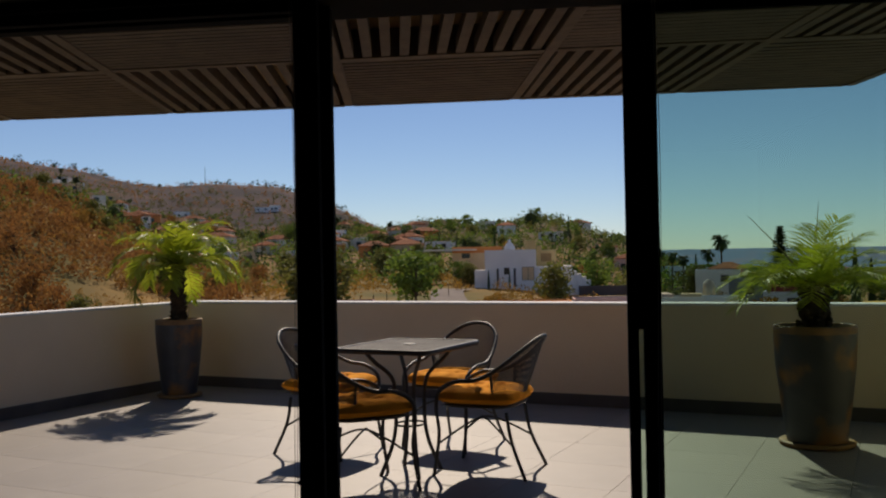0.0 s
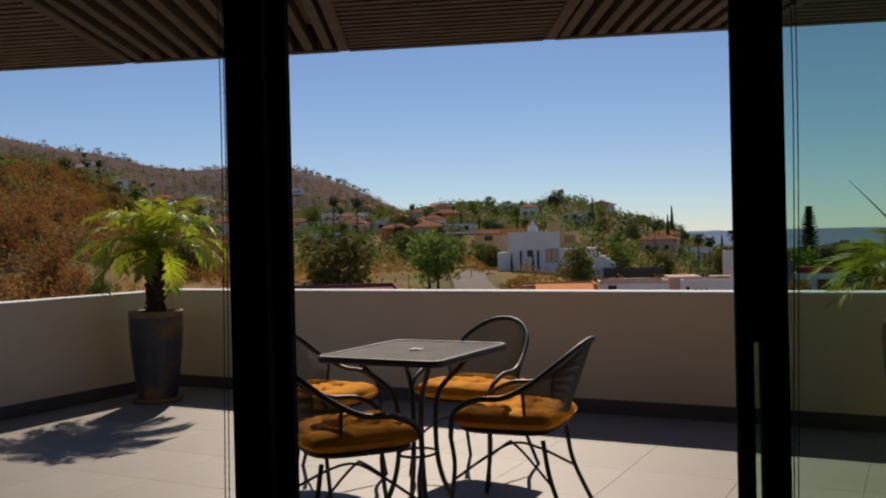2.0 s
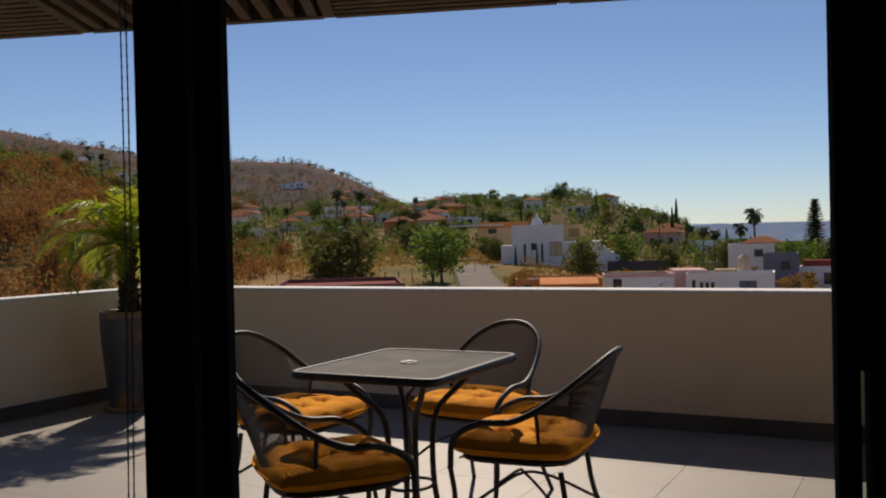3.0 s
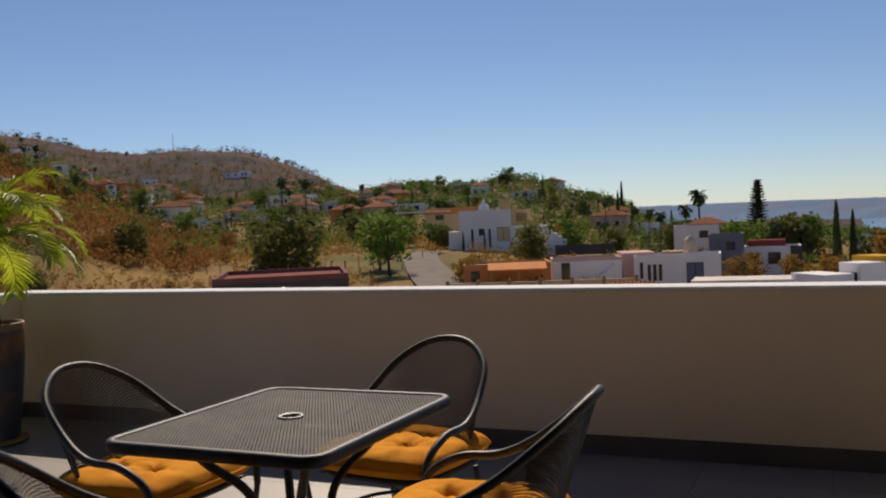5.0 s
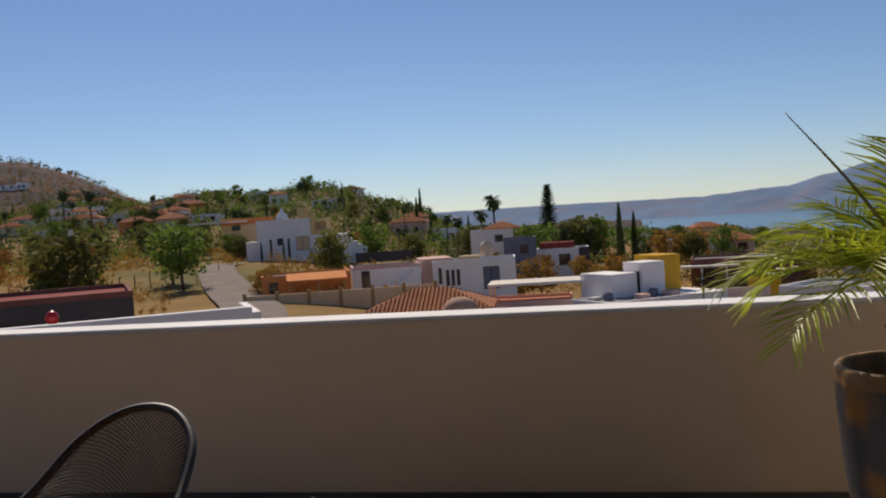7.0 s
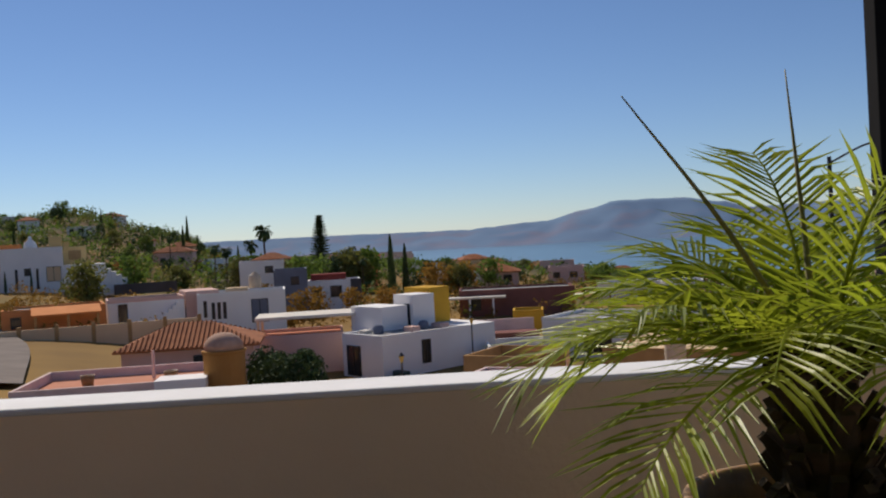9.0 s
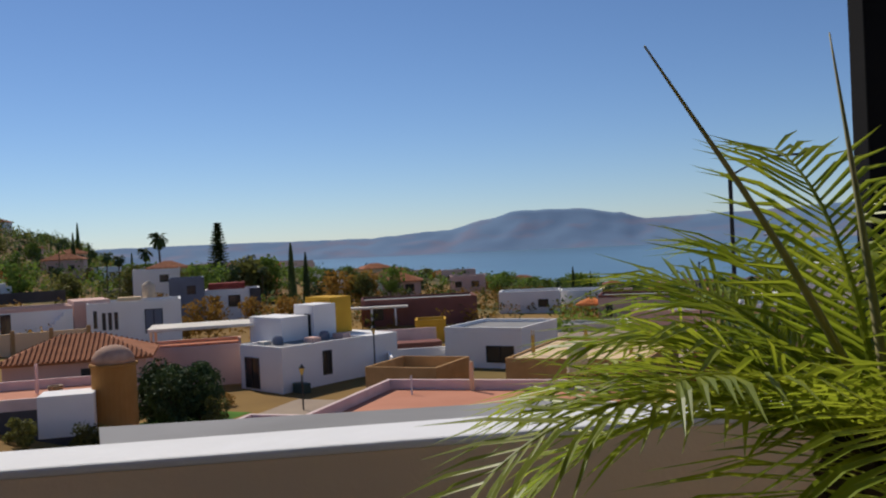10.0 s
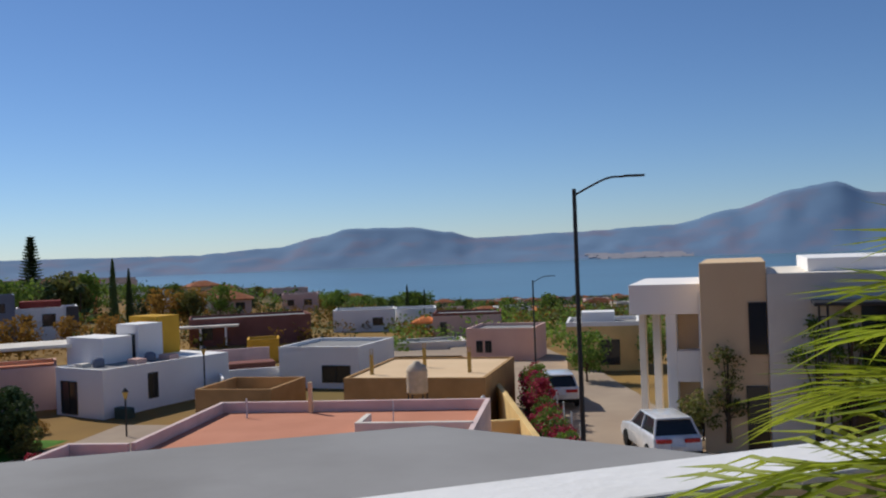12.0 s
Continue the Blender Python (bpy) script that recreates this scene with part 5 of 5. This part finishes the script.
# white cubic house and unfinished block building
e = flat_house(11.7, 69.2, -7.3, 5.7, 6, 2.85, -37, HWHITE, "white cubic house with a dark framed window", [("s", 1.25, 0.55, 2.0, 1.1)])
e = flat_house(13.26, 52.6, -6.6, 6.9, 8, 2.15, -32, BRICK, "unfinished tan block building with a bare roof", [], BRICK, HTAN, "house", 0.12)
for x, y in ((-2.6, -2.2), (-0.6, 0.4), (2.2, -1.6)):
    bm = bmesh.new()
    for o in (-0.06, 0.06):
        tube(bm, [((x + o) * S, y * S, 1.8), ((x + o) * S, y * S, 3.0)], 0.02, 5)
    box(bm, (x - 0.09) * S, (y - 0.03) * S, 1.8, (x + 0.09) * S, (y + 0.03) * S, 2.75)
    part("rebar_post", bm, mat("yellow_timber", (0.5, 0.34, 0.1), 0.9), e, "bare timber and rebar post")
e = flat_house(4.6, 57.2, -7.0, 4.2, 4.5, 1.85, -32, BRICK, "half-built low tan block enclosure", [], BRICK, HTAN, "house", 0.8)
e = flat_house(4.94, 38.15, -6.0, 10.3, 7.5, 2.0, -26, STUCCOPINK, "flat red sealed roof with pale pink parapets", [], STUCCOPINK, PINKROOF, "house", 0.4, "s")
add_block(e, -7.2, -8.3, -1, 5.15, -3.76, 1.6, STUCCOPINK, "wing")
add_block(e, -7.0, -8.1, 1.604, 5.0, -3.6, 1.645, PINKROOF, "wing_roof", "red sealed roof")
add_block(e, -7.2, -3.76, 1.6, -5.16, -3.58, 2.0, STUCCOPINK, "parapet")
add_block(e, -7.2, -8.3, 1.6, -7.02, -3.77, 2.0, STUCCOPINK, "parapet")
add_block(e, 1.2, -1.1, 1.6, 5.0, -0.9, 2.05, HBEIGE, "low_wall")
add_block(e, 1.2, -0.9, 1.6, 1.4, 0.6, 2.05, HBEIGE, "low_wall")
add_block(e, -1.6, 3.3, 1.6, -1.45, 3.45, 2.75, HTAN, "post")
bm = bmesh.new()
tube(bm, [(2.0, 0.2, 1.4), (2.0, 0.2, 2.3)], 0.02, 6)
part("vent_pipe", bm, PIPE, e)
bm = bmesh.new()
tube(bm, [(-3.3, 2.2, 1.4), (-3.3, 2.2, 2.1)], 0.03, 6)
part("vent_pipe", bm, PIPE, e)
t = thing("water_tank", (10.5 * S, 46.3 * S, -4.15 * S), 0, "ribbed beige plastic water tank on a stand", "water tank", "water tanks")
bm = bmesh.new()
prof = [(0.38, -0.5)]
for k in range(6):
    prof += [(0.43, -0.45 + k * 0.16), (0.40, -0.37 + k * 0.16)]
lathe(bm, prof + [(0.36, 0.55), (0.15, 0.68), (0.12, 0.75), (0.01, 0.76)], 20)
part("tank", bm, TANK, t, "", True)
bm = bmesh.new()
for x, y in ((-0.3, -0.3), (0.3, -0.3), (0.3, 0.3), (-0.3, 0.3)):
    tube(bm, [(x, y, -2.5), (x, y, -0.5)], 0.03, 6)
part("stand", bm, POLE, t)
t = thing("water_tank", (12.9 * S, 44.6 * S, -5.2 * S), 0, "small white and blue roof bottle tank", "water tank", "water tanks")
bm = bmesh.new()
lathe(bm, [(0.2, -0.3), (0.22, 0.1), (0.1, 0.28), (0.08, 0.36), (0.01, 0.37)], 14)
part("tank", bm, PIPE, t, "", True)
# yellow street wall with planting
e = thing("boundary_wall", (14.1 * S, 43.7 * S, -6.3 * S), 74.5, "pale yellow street wall with flowering plants", "wall")
add_block(e, -8, 0, -1, 7.5, 0.25, 1.1, HPALE, "wall")
add_block(e, -2.6, 0.25, -1, -2.35, 5.0, 1.0, HPALE, "wall")
for k in range(13):
    x, y = 13.9 + k * 0.44, 38.4 + k * 1.3
    fol = FLOWER if k % 2 == 0 else FOLIAGE[0]
    q = make_tree("flowering_shrub" if k % 2 == 0 else "street_shrub", "red and magenta flowering street shrub" if k % 2 == 0 else "leafy green street shrub", fol, (1.35 if k % 2 == 0 else 1.45) + 0.9 * (k > 7), 0.8, 70 + k, 10, 130, size=0.08, bare=0.1, category="shrub")
    q.matrix_basis = on_land(x, y)
    if k % 2:
        t = thing("white_stake", ((x + 0.7) * S, y * S, land(x + 0.7, y) * S), 0, "thin white marker post by the flower bed", "post", "marker posts")
        bm = bmesh.new()
        tube(bm, [(0, 0, -0.3), (0, 0, 1.7)], 0.03, 6)
        part("post", bm, PIPE, t)


def street_light(x, y, z, h, arm, rz, label, r=0.07):
    t = thing("street_lamp", (x * S, y * S, z * S), rz, label, "street lamp", "street lamps")
    bm = bmesh.new()
    tube(bm, [(0, 0, -1), (0, 0, h)], r, 10, r * 0.7)
    part("pole", bm, POLE, t)
    bm = bmesh.new()
    tube(bm, curve_pts([(0, 0, h - 0.15), (arm * 0.5, 0, h + arm * 0.14), (arm * 0.8, 0, h + arm * 0.17)], 6), 0.025, 7)
    part("arm", bm, POLE, t)
    bm = bmesh.new()
    box(bm, arm * 0.78, -0.09, h + arm * 0.16, arm * 1.12, 0.09, h + arm * 0.16 + 0.05, 0.015)
    part("lamp_head", bm, POLE, t, "flat LED lamp head")
    return t


street_light(10.24, 29.8, land(10.24, 29.8), (2.98 - land(10.24, 29.8)) * S, 1.52, -18, "tall black street lamp with a single arm")
street_light(23.9, 64.1, land(23.9, 64.1), (-0.75 - land(23.9, 64.1)) * S, 1.2, -18, "tall black street lamp with a single arm", 0.06)
# neighbour across the street
e = thing("neighbour_house", (20.0 * S, 42.9 * S, -7.2 * S), -36, "modern white and tan two-storey house", "house")
e.scale = (1.2, 1.2, 1.2)
add_block(e, -0.65, 0, 4.62, 1.9, 6, 5.7, HWHITE, "front_frame", "white upper volume")
add_block(e, 0.62, 0.02, -1, 0.98, 0.9, 4.62, HWHITE, "pillar")
add_block(e, 1.76, 0.02, -1, 1.89, 0.9, 4.62, HWHITE, "pillar")
add_block(e, 0.98, 0.02, 2.2, 1.76, 0.9, 3.3, HWHITE, "spandrel")
add_block(e, -0.5, 1.6, -1, -0.25, 2.1, 4.62, HBEIGE, "pillar")
add_block(e, 0.05, 1.2, -1, 0.32, 1.7, 4.62, HBEIGE, "pillar")
add_block(e, 0.6, 5.7, -1, 1.9, 6.0, 4.62, HBEIGE, "wall")
add_block(e, 0.98, 0.85, 3.3, 1.76, 0.95, 4.62, HTAN, "window_recess", "tan window recess")
add_block(e, 0.98, 0.85, -0.5, 1.76, 0.95, 2.2, HTAN, "door_recess", "tan door recess")
add_block(e, 0.9, -0.9, -1, 1.89, -0.02, 0.35, HWHITE, "planter_wall")
add_block(e, 1.9, -1.4, -1, 4.05, 6, 6.45, HTAN, "tan_volume", "tall tan volume")
add_block(e, 4.06, -1.55, -1, 13, 6, 6.05, HBEIGE, "white_volume", "beige upper volume")
add_block(e, 5.4, -0.6, 6.05, 13, 6, 6.5, HWHITE, "roof_parapet")
add_block(e, 3.45, -1.46, 3.35, 4.03, -1.38, 5.1, WINDOWGLASS, "window")
add_block(e, 6.9, -1.62, 2.9, 7.9, -1.53, 5.0, WINDOWGLASS, "window")
add_block(e, 9.4, -1.62, 2.9, 10.4, -1.53, 5.0, WINDOWGLASS, "window")
add_block(e, 5.4, -3.2, 5.05, 12, -1.56, 5.17, POLE, "steel_canopy", "thin black steel canopy")
for x in (5.5, 5.75, 11.6):
    add_block(e, x, -3.15, -1, x + 0.07, -3.08, 5.05, POLE, "canopy_post")
for z in (3.2, 3.7, 4.2, 4.7):
    add_block(e, 5.57, -3.14, z, 5.75, -3.09, z + 0.05, POLE, "post_rung")
add_block(e, 3.3, -1.46, 0.1, 4.0, -1.38, 2.3, WINDOWGLASS, "door")
for x in (6.2, 8.2):
    add_block(e, x, -1.62, 0.6, x + 1.1, -1.53, 1.9, WINDOWGLASS, "window")
for k, (x, y, h, f) in enumerate(((21.6, 39.6, 3.6, 4), (24.0, 37.2, 4.6, 0), (25.0, 36.4, 4.7, 0), (25.9, 35.6, 4.4, 0), (20.9, 40.4, 1.5, 4))):
    q = make_tree("garden_tree", "airy green garden tree by the white house" if f else "leafy climbing greenery on the house", FOLIAGE[f], h, 0.9, 90 + k, 9, 120, size=0.08, bare=0.15)
    q.matrix_basis = pose(x * S, y * S, -6.4 * S)
e = flat_house(30.0, 66, -7.2, 5, 5, 3.4, -28, HPALE, "pale yellow house with tiled porch behind a tree", [("s", 0.4, 0.5, 1.3, 1.7)], HWHITE)
add_block(e, -1.5, 0, 3.2, 0.8, 2, 3.9, HWHITE, "roof_box")
flat_house(26.5, 75.5, -7.4, 5.3, 5, 2.75, -35, HPINK, "dusty pink flat-roofed house", [("s", -1.6, 0.9, 0.5, 0.9), ("s", -0.9, 0.9, 0.5, 0.9)], HPINK)
e = flat_house(31.6, 99, -7.6, 7, 5, 2.6, -22, HPINK, "long pinkish house with an orange tiled porch", [("s", -2.4, 0.4, 0.7, 1.3)], HMAROON)
hip_roof(e, -5.4, -2, -3.4, 1, 1.7, 0.6, HORANGE)
flat_house(24.1, 114, -7.4, 7, 5, 2.35, -16, HWHITE, "white flat-roofed house with a low extension", [("s", 1.6, 0.5, 1.2, 0.9)])
flat_house(31.5, 118, -7.4, 5, 5, 1.9, -16, HWHITE, "white flat-roofed low extension", [])
flat_house(22.5, 88, -7.6, 9, 4, 1.0, -14, HBEIGE, "low grey-beige rough wall enclosure", [], HBEIGE)


def make_car(at, rz, label):
    """A white estate car; nose towards +y."""
    c = thing("car", at, rz, label, "car", "parked white cars")
    bm = bmesh.new()
    prof = [(-2.2, 0.35), (-2.28, 0.6), (-2.2, 1.0), (-2.05, 1.08), (0.75, 1.05), (1.9, 0.9), (2.2, 0.72), (2.25, 0.45), (2.1, 0.3), (-2.1, 0.3)]
    lo = [bm.verts.new((-0.86, y, z)) for y, z in prof]
    hi = [bm.verts.new((0.86, y, z)) for y, z in prof]
    n = len(prof)
    bm.faces.new(lo)
    bm.faces.new(hi[::-1])
    for i in range(n):
        bm.faces.new((lo[i], hi[i], hi[(i + 1) % n], lo[(i + 1) % n]))
    bmesh.ops.recalc_face_normals(bm, faces=bm.faces)
    bmesh.ops.bevel(bm, geom=list(bm.edges), offset=0.07, segments=2, affect="EDGES", profile=0.5)
    part("body", bm, CARWHITE, c, "", True)
    bm = bmesh.new()
    lo = [bm.verts.new(p) for p in ((-0.8, -2.1, 1.02), (0.8, -2.1, 1.02), (0.8, 0.85, 1.02), (-0.8, 0.85, 1.02))]
    hi = [bm.verts.new(p) for p in ((-0.62, -1.75, 1.55), (0.62, -1.75, 1.55), (0.62, 0.1, 1.57), (-0.62, 0.1, 1.57))]
    for i in range(4):
        bm.faces.new((lo[i], lo[(i + 1) % 4], hi[(i + 1) % 4], hi[i]))
    bm.faces.new(hi)
    part("cabin_glass", bm, WINDOWGLASS, c, "dark tinted windows")
    bm = bmesh.new()
    box(bm, -0.64, -1.85, 1.55, 0.64, 0.12, 1.62, 0.03)
    part("roof", bm, CARWHITE, c, "", True)
    for sx in (-1, 1):
        for a, b in (((sx * 0.8, -2.1, 1.02), (sx * 0.62, -1.75, 1.58)), ((sx * 0.8, 0.85, 1.02), (sx * 0.62, 0.1, 1.58)), ((sx * 0.82, -0.6, 1.02), (sx * 0.64, -0.6, 1.58))):
            bm = bmesh.new()
            tube(bm, [a, b], 0.045, 6)
            part("pillar", bm, CARWHITE, c)
        bm = bmesh.new()
        box(bm, sx * 0.5 - 0.27, -2.3, 0.82, sx * 0.5 + 0.27, -2.2, 0.96, 0.02)
        part("tail_lamp", bm, TAILRED, c, "red tail lamp")
        for y in (-1.4, 1.4):
            bm = bmesh.new()
            lathe(bm, [(0.2, -0.1), (0.31, -0.1), (0.34, -0.06), (0.34, 0.06), (0.31, 0.1), (0.2, 0.1)], 20)
            w = part("wheel", bm, TYRE, c, "", True)
            w.matrix_basis = pose(sx * 0.8, y, 0.34, 0, 90, 0)
            bm = bmesh.new()
            lathe(bm, [(0.21, -0.09), (0.18, 0.09), (0.05, 0.11)], 12)
            part("rim", bm, CHROME, w)
    bm = bmesh.new()
    box(bm, -0.26, -2.31, 0.62, 0.26, -2.25, 0.74, 0.01)
    part("number_plate", bm, PIPE, c)
    bm = bmesh.new()
    box(bm, -0.84, -2.3, 0.32, 0.84, -2.2, 0.5, 0.03)
    part("bumper", bm, TYRE, c)
    return c


make_car((19.2 * S, 41.0 * S, (land(18.8, 40.9) + 0.12) * S), -14, "white estate car parked in the street")
make_car((20.9 * S, 54.4 * S, (land(20.9, 54.4) + 0.12) * S), -20, "white car parked by the flower bed")

# far houses on the slopes
rng = random.Random(9)
WALLS = (HWHITE, HBEIGE, HTAN, HWHITE, HPINK, HORANGE)
for i in range(230):
    a = rng.uniform(-50, -12) if i < 34 else rng.uniform(-12, 36)
    d = rng.uniform(250, 410) if i < 34 else 150 + 480 * rng.random() ** 1.1
    if i >= 104:
        a, d = rng.uniform(-53, -28), rng.uniform(270, 600) if i < 160 else rng.uniform(225, 330)
    if i >= 185:
        a, d = rng.uniform(4, 36), rng.uniform(260, 640)
    x, y = d * math.sin(radians(a)), d * math.cos(radians(a))
    w, h = rng.uniform(5, 10), rng.uniform(2.4, 3.6)
    wl = rng.choice(WALLS[:4] if 104 <= i < 160 else WALLS)
    k = rng.uniform(-25, 25) - a
    if rng.random() < 0.5:
        flat_house(x, y, land(x, y), w, 6, h, k, wl, "small flat-roofed house on the far slope", [("s", -w * 0.25, 0.9, 1.2, 1.1), ("s", w * 0.22, 0.9, 1.4, 1.1)])
    else:
        e = flat_house(x, y, land(x, y), w, 6, h, k, wl, "small house with a clay tile roof on the far slope", [("s", -w * 0.25, 0.9, 1.2, 1.1), ("s", w * 0.22, 0.9, 1.4, 1.1)], None, CONCRETE, "house", 0.05)
        hip_roof(e, -w / 2, -3, w / 2, 3, h, 1.3)
t = thing("radio_mast", (-500 * S, 590 * S, land(-500, 590) * S), 0, "thin radio mast on the hill crest", "mast")
bm = bmesh.new()
tube(bm, [(0, 0, -2), (0, 0, 15)], 0.35, 5, 0.1)
part("mast", bm, POLE, t)


def thicket(name, label, material, count, heading, dist, blades, size, radius, seed, skip=None):
    """Uncountable far growth: many small leaf blades gathered in clumps on the land."""
    r = random.Random(seed)
    verts, faces = [], []
    while count:
        a = r.uniform(*heading)
        d = math.sqrt(r.uniform(dist[0] ** 2, dist[1] ** 2))
        if skip and skip(a, d):
            continue
        count -= 1
        x, y = d * math.sin(radians(a)), d * math.cos(radians(a))
        z = land(x, y)
        rad = r.uniform(*radius)
        tall = rad * r.uniform(0.8, 1.3)
        for _ in range(blades):
            v = Vector((r.gauss(0, 1), r.gauss(0, 1), r.gauss(0, 1))).normalized() * r.random() ** 0.4
            c = Vector((x + v.x * rad, y + v.y * rad, z + tall * (0.75 + 0.85 * v.z))) * S
            s = size * r.uniform(0.6, 1.4)
            p = Vector((r.uniform(-1, 1), r.uniform(-1, 1), r.uniform(-0.6, 1))).normalized() * s
            q = p.cross(Vector((r.uniform(-1, 1), r.uniform(-1, 1), r.uniform(-1, 1)))).normalized() * s * 0.6
            n = len(verts)
            verts += [c - p, c + q, c + p, c - q]
            faces.append((n, n + 1, n + 2, n + 3))
    me = bpy.data.meshes.new(name)
    me.from_pydata(verts, [], faces)
    me.materials.append(material)
    tagged(new(name, me), label, "vegetation", kind="stuff")


def open_field(a, d):
    return -48 < a < -28 and d < 122


thicket("dry_thicket", "dense brown dry-season thicket on the slope", FOLIAGE[1], 3600, (-60, -38), (62, 235), 24, 0.2, (0.8, 1.9), 1, open_field)
thicket("dry_thicket", "ochre dry shrubs scattered over the slope", FOLIAGE[3], 900, (-60, -24), (60, 215), 20, 0.19, (0.6, 1.5), 2, lambda a, d: open_field(a, d) or -31 < a < -19 and d < 140)
thicket("far_woods", "green garden trees between hillside houses", FOLIAGE[0], 1500, (-54, -11), (175, 430), 22, 0.36, (1.4, 2.9), 3)
thicket("far_woods", "dark green trees between hillside houses", FOLIAGE[2], 900, (-54, -11), (185, 430), 22, 0.36, (1.3, 2.8), 4)
thicket("far_woods", "olive-brown trees between hillside houses", FOLIAGE[4], 1300, (-56, -11), (150, 430), 22, 0.33, (1.2, 2.6), 5, lambda a, d: -31 < a < -18 and d < 165)
thicket("ridge_scrub", "sparse brown scrub on the hill crest", FOLIAGE[1], 1300, (-60, -29), (430, 790), 16, 0.36, (0.9, 1.8), 6)
thicket("ridge_scrub", "olive-green scrub patches over the hill", FOLIAGE[4], 900, (-60, -29), (420, 640), 16, 0.42, (1.2, 2.6), 17)
thicket("ridge_scrub", "dark trees along the hill crest", FOLIAGE[2], 70, (-56, -31), (690, 770), 24, 0.6, (1.6, 3.4), 16)
thicket("hill_woods", "green gardens among houses on the hill", FOLIAGE[0], 500, (-56, -30), (400, 560), 20, 0.42, (1.3, 2.8), 18)
thicket("lakeside_woods", "dark green trees in the town by the lake", FOLIAGE[2], 1500, (-13, 46), (135, 820), 18, 0.32, (0.8, 1.9), 7)
thicket("lakeside_woods", "green trees in the town by the lake", FOLIAGE[0], 1700, (-13, 46), (130, 800), 18, 0.32, (0.8, 1.8), 8)
thicket("lakeside_woods", "ochre weeds and olive trees in the town", FOLIAGE[4], 1500, (-13, 46), (96, 700), 18, 0.3, (0.7, 1.6), 9)
thicket("lakeside_woods", "mixed green garden trees among town roofs", FOLIAGE[0], 1100, (-13, 46), (170, 480), 20, 0.34, (1.2, 2.5), 21)
thicket("lakeside_woods", "dark garden trees among town roofs", FOLIAGE[2], 600, (-13, 46), (180, 480), 20, 0.34, (1.2, 2.6), 22)
thicket("dry_weeds", "ochre dry weeds on empty lots", FOLIAGE[3], 420, (-14, 30), (96, 175), 26, 0.16, (0.6, 1.4), 10)
thicket("garden_growth", "small green garden trees behind the street houses", FOLIAGE[0], 320, (13, 38), (84, 140), 22, 0.2, (0.7, 1.5), 23)
thicket("garden_growth", "olive garden trees behind the street houses", FOLIAGE[4], 220, (-2, 38), (100, 150), 22, 0.2, (0.7, 1.4), 24)
thicket("dry_weeds", "ochre dry weeds beside the road", FOLIAGE[3], 120, (-22.5, -13), (88, 138), 26, 0.16, (0.6, 1.5), 11)
thicket("field_weeds", "sparse dry tufts over the field", FOLIAGE[3], 900, (-48, -28), (45, 118), 12, 0.1, (0.2, 0.5), 12)
thicket("field_weeds", "low brown scrub over the field", FOLIAGE[1], 160, (-48, -31), (48, 112), 20, 0.12, (0.3, 0.9), 13)

# field fence and low stone walls
rng = random.Random(14)
for x0, y0, x1, y1, n in ((-95, 92, -52, 104, 26), (-62, 104, -56, 118, 8)):
    t = thing("field_fence", (x0 * S, y0 * S, 0), 0, "thin wooden post fence across the dry field", "fence")
    for i in range(n):
        x, y = x0 + (x1 - x0) * i / (n - 1), y0 + (y1 - y0) * i / (n - 1)
        bm = bmesh.new()
        z = land(x, y) * S
        tube(bm, [((x - x0) * S, (y - y0) * S, z - 0.3), ((x - x0) * S + rng.uniform(-.06, .06), (y - y0) * S, z + rng.uniform(1.0, 1.4))], 0.05, 5, 0.04)
        part("post", bm, WOODTRUNK, t)
for i in range(26):
    a, d = rng.uniform(-50, -31), rng.uniform(52, 100)
    x, y = d * math.sin(radians(a)), d * math.cos(radians(a))
    bm = bmesh.new()
    bmesh.ops.create_icosphere(bm, subdivisions=2, radius=rng.uniform(0.15, 0.45))
    for v in bm.verts:
        v.co *= 1 + 0.35 * noise.noise(v.co * 3 + Vector((i, 0, 0)))
        v.co.z *= 0.7
    ob = finish("field_stone", bm, HDARK, smooth=True)
    ob.location = (x * S, y * S, land(x, y) * S + 0.05)
    tagged(ob, "dark weathered boulder in the dry grass", "boulder", "field stones")

# ---- terrace floor tiles ----
bm = bmesh.new()
box(bm, 0.0009, 0.0009, -0.010, 0.5991, 0.5991, 0.0, 0.0008)
tile_ob = part("tile", bm, TILE, floor)
tile_mesh = tile_ob.data
first = True
y = 1.75
while y < YP * S - 0.01:
    x = XL * S + 0.02
    while x < XR * S + 2.2:
        if not (y > 4.85 and x > XR * S):
            if first:
                o, first = tile_ob, False
            else:
                o = new("tile", tile_mesh)
                o.parent = floor
            o.location = (x, y, 0)
        x += 0.6
    y += 0.6
